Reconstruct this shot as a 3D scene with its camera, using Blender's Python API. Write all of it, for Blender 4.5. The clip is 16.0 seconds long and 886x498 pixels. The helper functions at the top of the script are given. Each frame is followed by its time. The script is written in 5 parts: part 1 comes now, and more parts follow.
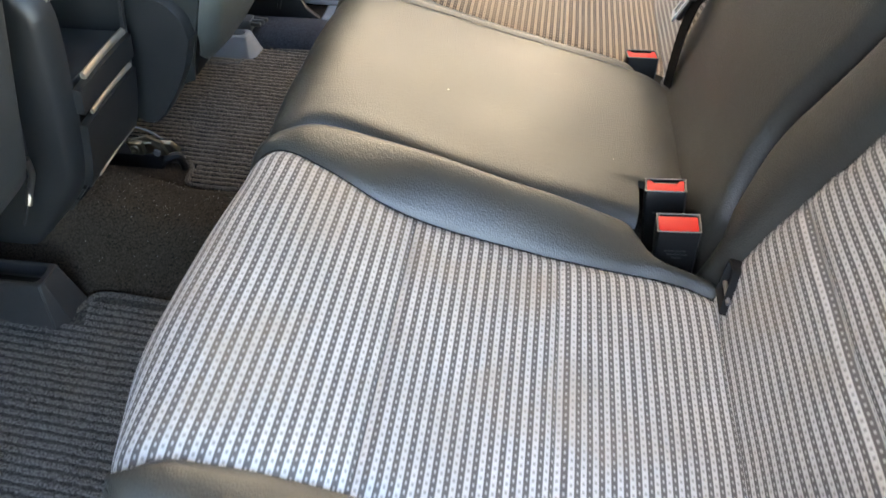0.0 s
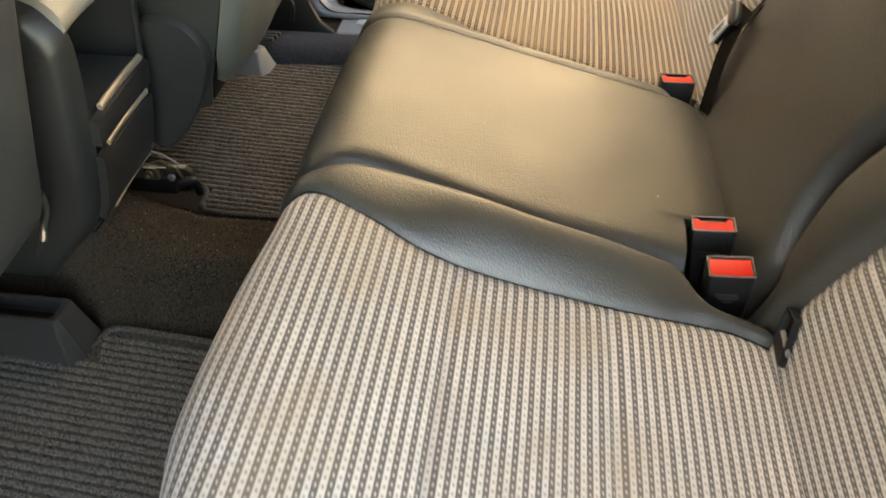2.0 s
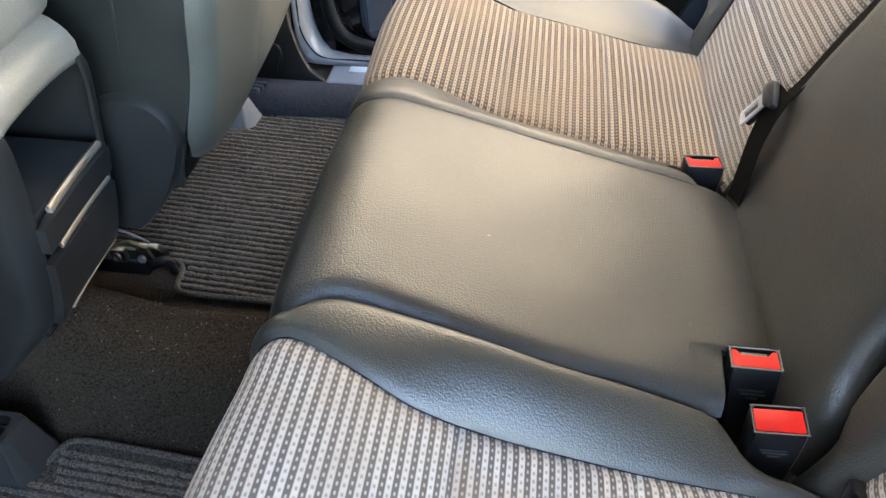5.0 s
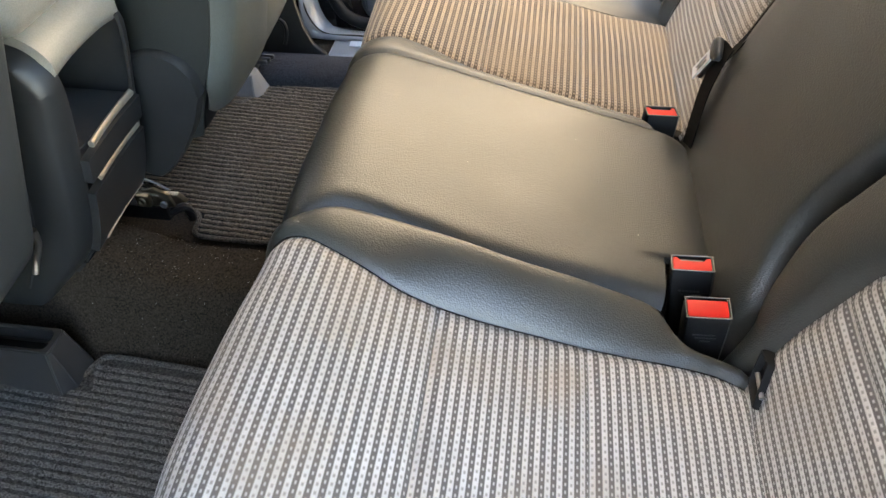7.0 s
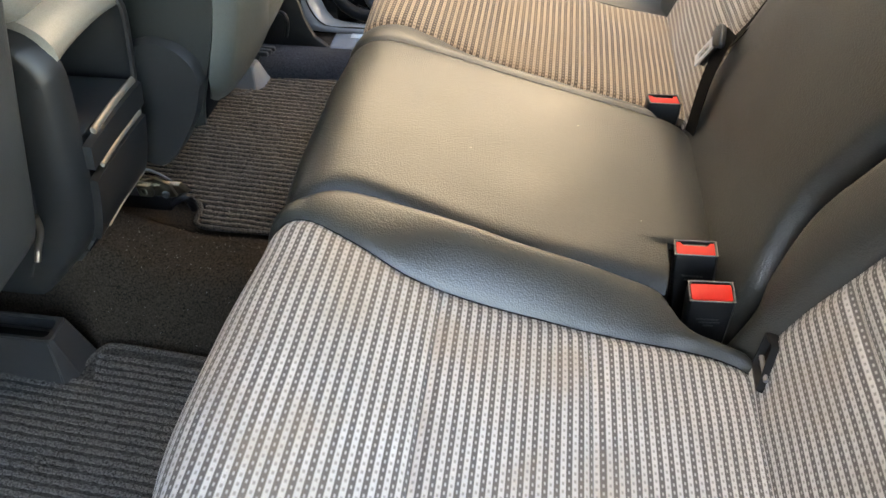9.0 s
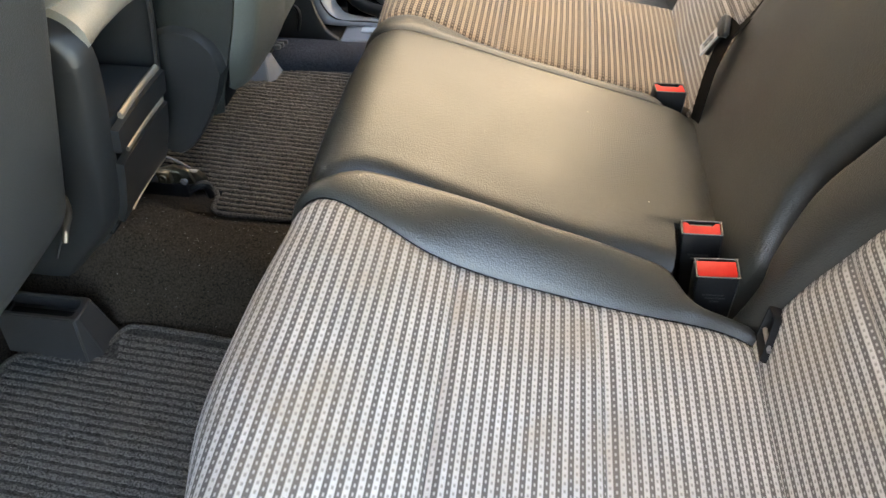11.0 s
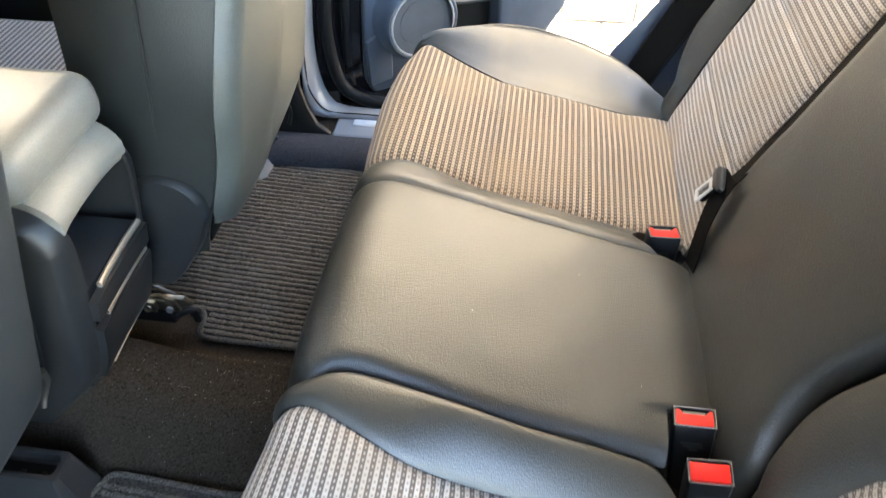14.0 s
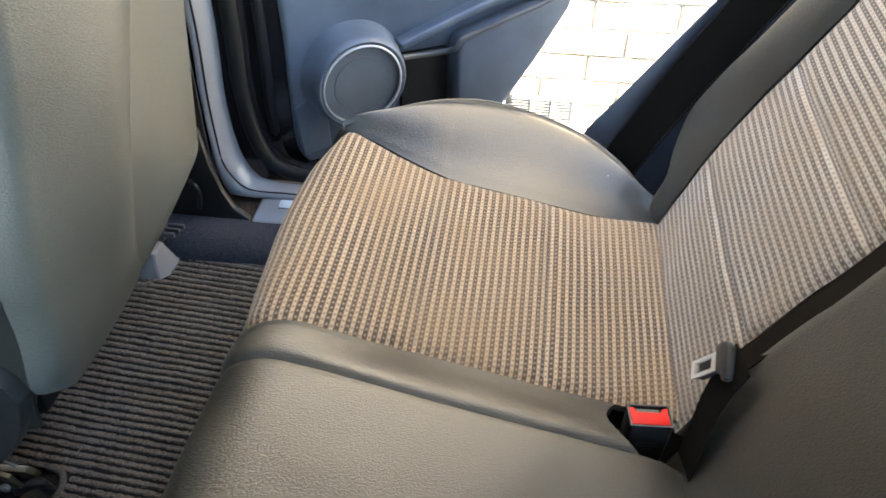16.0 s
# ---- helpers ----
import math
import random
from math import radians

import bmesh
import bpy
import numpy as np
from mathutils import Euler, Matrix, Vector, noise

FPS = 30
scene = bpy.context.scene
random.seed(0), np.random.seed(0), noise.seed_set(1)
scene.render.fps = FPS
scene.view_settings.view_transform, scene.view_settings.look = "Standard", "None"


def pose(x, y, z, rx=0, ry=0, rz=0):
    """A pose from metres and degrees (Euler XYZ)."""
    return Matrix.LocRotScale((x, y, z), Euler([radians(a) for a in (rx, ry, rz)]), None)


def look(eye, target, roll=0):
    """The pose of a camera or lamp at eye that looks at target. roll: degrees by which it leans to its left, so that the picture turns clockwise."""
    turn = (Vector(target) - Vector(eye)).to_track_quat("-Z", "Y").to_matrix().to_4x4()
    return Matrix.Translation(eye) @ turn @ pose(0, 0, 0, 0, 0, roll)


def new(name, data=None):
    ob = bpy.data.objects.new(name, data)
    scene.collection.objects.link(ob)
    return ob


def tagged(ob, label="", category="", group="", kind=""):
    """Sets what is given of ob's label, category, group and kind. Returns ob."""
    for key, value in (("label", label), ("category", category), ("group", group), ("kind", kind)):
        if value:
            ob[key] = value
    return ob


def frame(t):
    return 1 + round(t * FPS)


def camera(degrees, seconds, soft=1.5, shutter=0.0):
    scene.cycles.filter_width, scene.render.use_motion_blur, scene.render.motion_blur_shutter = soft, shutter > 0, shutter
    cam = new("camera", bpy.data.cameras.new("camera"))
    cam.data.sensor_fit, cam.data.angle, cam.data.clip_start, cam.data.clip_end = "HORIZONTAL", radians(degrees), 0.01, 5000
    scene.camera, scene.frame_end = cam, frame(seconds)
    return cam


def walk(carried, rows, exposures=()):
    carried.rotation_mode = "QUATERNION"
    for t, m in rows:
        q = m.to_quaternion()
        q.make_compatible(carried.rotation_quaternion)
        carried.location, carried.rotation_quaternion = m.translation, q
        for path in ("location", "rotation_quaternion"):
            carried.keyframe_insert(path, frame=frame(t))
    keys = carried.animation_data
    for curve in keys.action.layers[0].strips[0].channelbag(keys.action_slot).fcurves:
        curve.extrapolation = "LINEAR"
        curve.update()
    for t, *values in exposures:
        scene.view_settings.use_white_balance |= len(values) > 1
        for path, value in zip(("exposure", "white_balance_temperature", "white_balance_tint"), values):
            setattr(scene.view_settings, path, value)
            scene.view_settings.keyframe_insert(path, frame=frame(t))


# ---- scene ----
cam = camera(63.2, 16.0, shutter=0.2)
METRES, EYE, TILT, LEAN, TURN = 1.5, 0.75, -44.48, 0.82, 8.08
ROWS = [
    (0.0, 0.0000, 0.0000, 0.0000, 0.00, 0.00, 0.00),
    (0.5, 0.0042, -0.0478, -0.0653, -0.00, -0.12, -0.02),
    (1.0, 0.0123, -0.0560, -0.1018, 0.00, -0.32, 0.07),
    (1.5, 0.0017, -0.0437, -0.0627, 0.04, -0.30, 0.06),
    (2.0, -0.0275, 0.0243, 0.0309, -0.18, -0.19, 0.10),
    (2.5, -0.0523, 0.0795, 0.1005, -0.32, -0.12, 0.01),
    (3.0, -0.0327, 0.0909, 0.1175, -0.28, -0.17, 0.04),
    (3.5, -0.0251, 0.0963, 0.1211, -0.29, -0.20, 0.01),
    (6.0, -0.0320, 0.0734, 0.0920, -0.30, -0.11, 0.04),
    (6.5, -0.0201, 0.0070, 0.0533, -0.21, -0.19, 0.06),
    (7.0, -0.0167, 0.0146, 0.0580, -0.23, -0.17, 0.07),
    (7.5, -0.0237, 0.0167, 0.0513, -0.21, -0.16, 0.03),
    (8.0, -0.0184, 0.0169, 0.0506, -0.24, -0.15, 0.09),
    (8.5, -0.0159, 0.0167, 0.0478, -0.25, -0.17, 0.11),
    (9.0, -0.0186, 0.0154, 0.0473, -0.22, -0.16, 0.11),
    (11.5, -0.0364, -0.0091, 0.0327, -0.17, -0.16, 0.02),
    (12.0, -0.0519, -0.0172, 0.0434, -0.12, -0.15, 0.05),
    (12.5, -0.0571, -0.0154, 0.0505, -0.12, -0.15, 0.05),
    (13.0, -0.0513, -0.0108, 0.0468, -0.14, -0.15, 0.08),
    (13.5, -0.0382, -0.0142, 0.0848, -0.12, -0.17, -0.00),
    (14.0, -0.0194, 0.0097, 0.1676, -0.14, -0.17, -0.02),
    (14.5, -0.0200, 0.1111, 0.2413, -0.04, -0.24, -0.06),
    (15.0, -0.0339, 0.1660, 0.2627, -0.16, -0.33, -0.16),
    (15.5, -0.0217, 0.1748, 0.2826, -0.21, -0.30, -0.14),
    (16.0, 0.0432, 0.1863, 0.2970, -0.30, -0.41, -0.08),
]
EXPOSURES = [(0.0, 4.62, 7400, 9), (0.5, 4.47, 8950, 8), (1.0, 4.52, 9350, 8), (1.5, 4.62, 9450, 9), (2.0, 4.56, 10550, 9), (2.5, 4.68, 8050, 9), (3.0, 4.8, 7050, 8.5), (6.0, 4.73, 7050, 9), (7.0, 4.64, 7900, 9), (11.5, 4.64, 8300, 9), (13.5, 4.68, 8650, 9), (14.0, 4.97, 7200, 8), (14.5, 4.97, 7100, 8), (15.0, 4.79, 6850, 8), (16.0, 4.52, 7000, 8)]
walk(cam, [(t, pose(0, 0, EYE, TILT, LEAN, TURN) @ pose(METRES * x, METRES * y, METRES * z, 90 + pitch, roll, yaw)) for t, x, y, z, yaw, pitch, roll in ROWS], EXPOSURES)

# ---- world and sun ----
world = bpy.data.worlds.new("sky")
scene.world = world
world.use_nodes = True
wn, wl = world.node_tree.nodes, world.node_tree.links
sky = wn.new("ShaderNodeTexSky")
sky.sky_type = "NISHITA"
sky.sun_disc = False
sky.sun_elevation, sky.sun_rotation = radians(45), radians(240)
wn["Background"].inputs["Strength"].default_value = 0.145
wl.new(sky.outputs[0], wn["Background"].inputs[0])
sun = new("sun", bpy.data.lights.new("sun", "SUN"))
sun.data.energy, sun.data.angle, sun.data.color = 5.0, radians(0.55), (1.0, 0.90, 0.74)
sun.matrix_world = look((-9.0, -3.3, 10.0), (0, 0, 0))


# ---- materials ----
def node_material(name):
    m = bpy.data.materials.new(name)
    m.use_nodes = True
    return m, m.node_tree.nodes, m.node_tree.links, m.node_tree.nodes["Principled BSDF"]


def math_node(nt, op, a, b=None, c=None):
    n = nt.nodes.new("ShaderNodeMath")
    n.operation = op
    for i, v in enumerate((a, b, c)):
        if v is None:
            continue
        if isinstance(v, (int, float)):
            n.inputs[i].default_value = v
        else:
            nt.links.new(v, n.inputs[i])
    return n.outputs[0]


def mixed(nt, fac, a, b):
    n = nt.nodes.new("ShaderNodeMix")
    n.data_type = "RGBA"
    for i, v in ((0, fac), (6, a), (7, b)):
        if isinstance(v, (int, float)):
            n.inputs[i].default_value = v
        elif isinstance(v, tuple):
            n.inputs[i].default_value = (*v, 1)
        else:
            nt.links.new(v, n.inputs[i])
    return n.outputs[2]


def noise_of(nt, scale, detail=4, coords=None, rough=0.55):
    n = nt.nodes.new("ShaderNodeTexNoise")
    n.inputs["Scale"].default_value, n.inputs["Detail"].default_value = scale, detail
    n.inputs["Roughness"].default_value = rough
    if coords is None:
        tc = nt.nodes.new("ShaderNodeTexCoord")
        coords = tc.outputs["Object"]
    nt.links.new(coords, n.inputs["Vector"])
    return n.outputs["Fac"]


def bump(nt, height, strength, distance, bsdf):
    n = nt.nodes.new("ShaderNodeBump")
    n.inputs["Strength"].default_value, n.inputs["Distance"].default_value = strength, distance
    nt.links.new(height, n.inputs["Height"])
    nt.links.new(n.outputs[0], bsdf.inputs["Normal"])
    return n


def ramp(nt, fac, lo, hi):
    n = nt.nodes.new("ShaderNodeMapRange")
    n.inputs[1].default_value, n.inputs[2].default_value = lo, hi
    nt.links.new(fac, n.inputs[0])
    return n.outputs[0]


def plain(name, colour, rough=0.5, metal=0.0, vary=0.25, scale=9.0, grain=900.0, relief=0.0003, spec=0.5):
    """A surface with broad stains and fine grain."""
    m, nodes, links, b = node_material(name)
    nt = m.node_tree
    big = ramp(nt, noise_of(nt, scale), 0.3, 0.7)
    dark = tuple(c * (1 - vary) for c in colour)
    light = tuple(min(1, c * (1 + vary)) for c in colour)
    links.new(mixed(nt, big, dark, light), b.inputs["Base Color"])
    fine = noise_of(nt, grain, 2)
    links.new(math_node(nt, "MULTIPLY_ADD", big, min(0.12, vary * 0.5), rough - min(0.06, vary * 0.25)), b.inputs["Roughness"])
    b.inputs["Metallic"].default_value = metal
    b.inputs["Specular IOR Level"].default_value = spec
    if relief:
        bump(nt, fine, 0.5, relief, b)
    return m


def leather(name, colour, rough=0.42, cell=560.0, depth=0.00036, spec=0.75):
    """Pebbled upholstery with worn, shinier patches and pale scuffs."""
    m, nodes, links, b = node_material(name)
    nt = m.node_tree
    tc = nodes.new("ShaderNodeTexCoord")
    v = nodes.new("ShaderNodeTexVoronoi")
    v.feature = "SMOOTH_F1"
    v.inputs["Smoothness"].default_value = 0.22
    v.inputs["Scale"].default_value = cell
    warp = nodes.new("ShaderNodeVectorMath")
    warp.operation = "MULTIPLY_ADD"
    nz = nodes.new("ShaderNodeTexNoise")
    nz.inputs["Scale"].default_value = 240
    links.new(tc.outputs["Object"], nz.inputs["Vector"])
    links.new(nz.outputs["Color"], warp.inputs[0])
    warp.inputs[1].default_value = (0.0007, 0.0007, 0.0007)
    links.new(tc.outputs["Object"], warp.inputs[2])
    links.new(warp.outputs[0], v.inputs["Vector"])
    pebble = ramp(nt, v.outputs["Distance"], 0.75, 0.15)
    big = ramp(nt, noise_of(nt, 8, 4), 0.3, 0.7)
    base = mixed(nt, big, tuple(c * 0.80 for c in colour), tuple(c * 1.2 for c in colour))
    base = mixed(nt, math_node(nt, "MULTIPLY", math_node(nt, "SUBTRACT", 1.0, pebble), 0.25), base, tuple(c * 0.4 for c in colour))
    # fine pale scuffs
    st = nodes.new("ShaderNodeVectorMath")
    st.operation = "MULTIPLY"
    st.inputs[1].default_value = (30.0, 150.0, 60.0)
    links.new(tc.outputs["Object"], st.inputs[0])
    scuff = math_node(nt, "MULTIPLY", ramp(nt, noise_of(nt, 1.0, 5, st.outputs[0], 0.7), 0.66, 0.80), ramp(nt, noise_of(nt, 5, 2), 0.52, 0.72))
    base = mixed(nt, math_node(nt, "MULTIPLY", scuff, 0.30), base, (0.22, 0.21, 0.19))
    links.new(base, b.inputs["Base Color"])
    links.new(math_node(nt, "MULTIPLY_ADD", big, 0.10, rough - 0.05), b.inputs["Roughness"])
    h = math_node(nt, "MULTIPLY_ADD", noise_of(nt, 30, 3), 0.12, pebble)
    b.inputs["Specular IOR Level"].default_value = spec
    bump(nt, h, 0.6, depth, b)
    return m


def striped_fabric(name, pitch=0.00975, step=0.0068, soil=0.30, tick=0.8, half=0.245, fuzz=0.42, pale_rib=(0.58, 0.56, 0.535), dark_rib=(0.080, 0.074, 0.070), blot_low=0.54, bead=0.075):
    """Woven ribbed cloth: pale ribs with grey ticks, dark ribs with pale ticks. UV is in metres."""
    m, nodes, links, b = node_material(name)
    nt = m.node_tree
    uv = nodes.new("ShaderNodeUVMap")
    sep = nodes.new("ShaderNodeSeparateXYZ")
    links.new(uv.outputs[0], sep.inputs[0])
    fa = math_node(nt, "FRACT", math_node(nt, "DIVIDE", math_node(nt, "ADD", sep.outputs[0], 5.0), pitch))
    row = math_node(nt, "FLOOR", math_node(nt, "DIVIDE", math_node(nt, "ADD", sep.outputs[0], 5.0), pitch))
    fb = math_node(nt, "FRACT", math_node(nt, "MULTIPLY_ADD", row, 0.5, math_node(nt, "DIVIDE", math_node(nt, "ADD", sep.outputs[1], 5.0), step)))

    def soft_box(value, centre, half, soft):
        dist = math_node(nt, "ABSOLUTE", math_node(nt, "SUBTRACT", value, centre))
        n = nodes.new("ShaderNodeMapRange")
        n.interpolation_type = "SMOOTHSTEP"
        n.inputs[1].default_value, n.inputs[2].default_value = half + soft, half - soft
        links.new(dist, n.inputs[0])
        return n.outputs[0]

    pale = soft_box(fa, 0.27, half, 0.06)
    tick_dark = math_node(nt, "MULTIPLY", soft_box(fa, 0.27, 0.095, 0.06), soft_box(fb, 0.5, 0.20, 0.12))
    tick_pale = math_node(nt, "MULTIPLY", soft_box(fa, 0.77, bead, 0.05), soft_box(fb, 0.5, 0.20, 0.12))
    stain = ramp(nt, noise_of(nt, 14, 4), 0.35, 0.75)
    weave = noise_of(nt, 1500, 2)
    light = mixed(nt, stain, pale_rib, tuple(c * f for c, f in zip(pale_rib, (0.76, 0.73, 0.69))))
    base = mixed(nt, pale, dark_rib, light)
    base = mixed(nt, math_node(nt, "MULTIPLY", tick_dark, 0.75), base, tuple(c * 2 for c in dark_rib))
    base = mixed(nt, math_node(nt, "MULTIPLY", tick_pale, tick), base, tuple(c * 0.82 for c in pale_rib))
    blot = math_node(nt, "MULTIPLY", ramp(nt, noise_of(nt, 7, 3), blot_low, 0.76), soil)
    base = mixed(nt, blot, base, (0.34, 0.24, 0.14))
    base = mixed(nt, math_node(nt, "MULTIPLY", weave, fuzz), base, (0.17, 0.16, 0.15))
    links.new(base, b.inputs["Base Color"])
    b.inputs["Roughness"].default_value = 0.85
    b.inputs["Specular IOR Level"].default_value = 0.25
    b.inputs["Sheen Weight"].default_value = 0.15
    rib = math_node(nt, "ADD", pale, math_node(nt, "MULTIPLY", math_node(nt, "SUBTRACT", tick_pale, tick_dark), 0.6))
    bump(nt, math_node(nt, "MULTIPLY_ADD", weave, 0.5, rib), 0.6, 0.0007, b)
    return m


def pile(name, colour, rough=0.95, scale=420.0, fleck=0.5, relief=0.0012, contrast=1.0):
    """Felted or looped-pile carpet with pale fibres, crumbs and dust."""
    m, nodes, links, b = node_material(name)
    nt = m.node_tree
    fine = ramp(nt, noise_of(nt, scale, 5, rough=0.75), 0.5 - 0.22 / contrast, 0.5 + 0.22 / contrast)
    mid = ramp(nt, noise_of(nt, 22, 4), 0.3, 0.75)
    base = mixed(nt, fine, tuple(c * 0.25 for c in colour), tuple(c * 1.75 for c in colour))
    base = mixed(nt, math_node(nt, "MULTIPLY", mid, 0.35), base, tuple(c * 1.6 for c in colour))
    tc = nodes.new("ShaderNodeTexCoord")
    warp = nodes.new("ShaderNodeVectorMath")
    warp.operation = "MULTIPLY_ADD"
    nz = nodes.new("ShaderNodeTexNoise")
    nz.inputs["Scale"].default_value = 45
    links.new(tc.outputs["Object"], nz.inputs["Vector"])
    links.new(nz.outputs["Color"], warp.inputs[0])
    warp.inputs[1].default_value = (0.02, 0.02, 0.02)
    links.new(tc.outputs["Object"], warp.inputs[2])
    v = nodes.new("ShaderNodeTexVoronoi")
    v.inputs["Scale"].default_value = 150
    links.new(warp.outputs[0], v.inputs["Vector"])
    speck = math_node(nt, "LESS_THAN", v.outputs["Distance"], 0.10)
    keep = math_node(nt, "GREATER_THAN", noise_of(nt, 60, 2), 0.60)
    base = mixed(nt, math_node(nt, "MULTIPLY", math_node(nt, "MULTIPLY", speck, keep), fleck), base, tuple(0.5 * min(1.0, c * 6 + 0.25) for c in colour))
    links.new(base, b.inputs["Base Color"])
    b.inputs["Roughness"].default_value = rough
    b.inputs["Specular IOR Level"].default_value = 0.15
    bump(nt, fine, 0.8, relief, b)
    return m


def webbing_material(name):
    m, nodes, links, b = node_material(name)
    nt = m.node_tree
    uv = nodes.new("ShaderNodeUVMap")
    w = nodes.new("ShaderNodeTexWave")
    w.bands_direction = "DIAGONAL"
    w.inputs["Scale"].default_value = 260
    links.new(uv.outputs[0], w.inputs["Vector"])
    links.new(mixed(nt, w.outputs["Fac"], (0.0050, 0.0047, 0.0040), (0.0078, 0.0072, 0.0062)), b.inputs["Base Color"])
    b.inputs["Roughness"].default_value = 0.9
    b.inputs["Specular IOR Level"].default_value = 0.04
    bump(nt, w.outputs["Fac"], 0.06, 0.0001, b)
    return m


FABRIC = striped_fabric("striped_fabric")
# same cloth for the far backrest, its dimmer light put into the colours
FABRIC_SHADED = striped_fabric("shaded_striped_fabric", soil=0.32, half=0.225, fuzz=0.34, pale_rib=(0.43, 0.395, 0.35), dark_rib=(0.062, 0.052, 0.044), blot_low=0.45, bead=0.09)
FABRIC_BROWN = striped_fabric("brown_striped_fabric", soil=0.34, tick=0.6, half=0.215, fuzz=0.24, pale_rib=(0.44, 0.335, 0.23), dark_rib=(0.036, 0.022, 0.012), blot_low=0.36, bead=0.12)
LEATHER = leather("seat_leather", (0.034, 0.0336, 0.0285), 0.40, 580, 0.00036, 0.75)
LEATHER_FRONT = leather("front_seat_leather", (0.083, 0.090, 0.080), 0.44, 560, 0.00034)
# darker copies of the front seat leather: shade on near back and flanks
LEATHER_SHADED = leather("shaded_seat_leather", (0.042, 0.049, 0.052), 0.46, 600, 0.00026)
FLANK_SHADED = leather("shaded_flank_leather", (0.020, 0.0225, 0.021), 0.48, 620, 0.0002, 0.45)
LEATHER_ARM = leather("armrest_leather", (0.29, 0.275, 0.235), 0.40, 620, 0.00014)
VENT = plain("vent_plastic", (0.16, 0.16, 0.155), 0.6)
THREAD = plain("thread", (0.19, 0.187, 0.182), 0.7, grain=3000)
PLASTIC = plain("grained_plastic", (0.022, 0.0228, 0.0232), 0.42, grain=1400, relief=0.0004)
PLASTIC_GREY = plain("grey_plastic", (0.042, 0.044, 0.047), 0.45, grain=1400, relief=0.0004)
PLASTIC_DOOR = plain("door_plastic", (0.080, 0.098, 0.126), 0.38, grain=1200, relief=0.0005)
PLASTIC_PALE = plain("pillar_plastic", (0.19, 0.198, 0.21), 0.20, vary=0.05, grain=1500, relief=0.0002)
GLOSS = plain("black_paint", (0.010, 0.010, 0.011), 0.12, relief=0)
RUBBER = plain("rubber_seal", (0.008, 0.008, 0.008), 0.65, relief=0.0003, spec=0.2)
BUCKLE = plain("buckle_plastic", (0.007, 0.007, 0.0075), 0.42, grain=1800, relief=0.0002, spec=0.35)
RED = plain("red_plastic", (0.52, 0.012, 0.010), 0.5, vary=0.08, relief=0, spec=0.2)
STEEL = plain("bare_steel", (0.55, 0.53, 0.50), 0.32, 1.0, relief=0.0002)
BAR = plain("dull_bar", (0.13, 0.128, 0.125), 0.5, 0.0)
CAP = plain("rail_cap_plastic", (0.030, 0.030, 0.031), 0.36, grain=1400, relief=0.0003)
ZINC = plain("zinc_steel", (0.30, 0.26, 0.19), 0.38, 1.0, vary=0.35, scale=60)
CHROME = plain("satin_trim", (0.36, 0.315, 0.255), 0.46, 0.6, vary=0.05, relief=0)
CARPET = pile("carpet", (0.041, 0.0315, 0.023), scale=360, relief=0.002, contrast=2.2)
CARPET_GREY = pile("trim_carpet", (0.030, 0.0285, 0.027), scale=560, relief=0.0022, contrast=1.7)
CARPET_STEP = pile("step_carpet", (0.062, 0.060, 0.057), scale=420, relief=0.002, contrast=2.0)
CARPET_SILL = pile("sill_carpet", (0.034, 0.036, 0.043), scale=420, contrast=1.6)
# far mat: near-black pile draws the shade between its ribs
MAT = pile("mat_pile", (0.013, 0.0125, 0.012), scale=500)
# near mat: pile lifted in colour for light through the open door
MAT_NEAR_LIT = pile("near_mat_pile_lit", (0.054, 0.0525, 0.050), scale=380, contrast=2.2)
MAT_NEAR_RIB = pile("near_mat_rib", (0.118, 0.114, 0.108), scale=360, relief=0.0022, contrast=2.6)
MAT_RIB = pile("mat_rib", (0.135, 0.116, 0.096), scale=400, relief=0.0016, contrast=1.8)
BINDING = pile("mat_binding", (0.10, 0.094, 0.085), scale=450, relief=0.0025, contrast=2.4)
MESH_CLOTH = plain("speaker_mesh", (0.075, 0.087, 0.100), 0.6, grain=2500, relief=0.0006)
WEB = webbing_material("belt_webbing")
MORTAR = plain("mortar", (0.46, 0.45, 0.43), 0.9, grain=300, relief=0.001)
# unseen; kept dark to cut bounced light in the cabin
HEADLINER = plain("headliner_cloth", (0.13, 0.125, 0.115), 0.95, vary=0.06)
PAINT = plain("car_paint", (0.012, 0.012, 0.014), 0.15, relief=0)
# concrete darkened so that less sunlight bounces into the cabin
CONCRETE = plain("concrete", (0.062, 0.061, 0.060), 0.9, scale=1.5, grain=160, relief=0.002)
NICKEL = plain("pale_nickel", (0.50, 0.495, 0.49), 0.38, 0.25, vary=0.08, relief=0)
SILL = plain("sill_plastic", (0.16, 0.176, 0.20), 0.34, vary=0.06, grain=1400)
LINT = plain("lint", (0.45, 0.43, 0.40), 0.9, relief=0)
SILL_INSERT = plain("sill_insert", (0.40, 0.45, 0.49), 0.35, vary=0.1)
WHITE = plain("white_paint", (0.75, 0.74, 0.72), 0.5, vary=0.08)
BEZEL = plain("worn_edge", (0.085, 0.078, 0.070), 0.42, relief=0)
LABEL_GREY = plain("print_grey", (0.035, 0.035, 0.035), 0.6, relief=0)


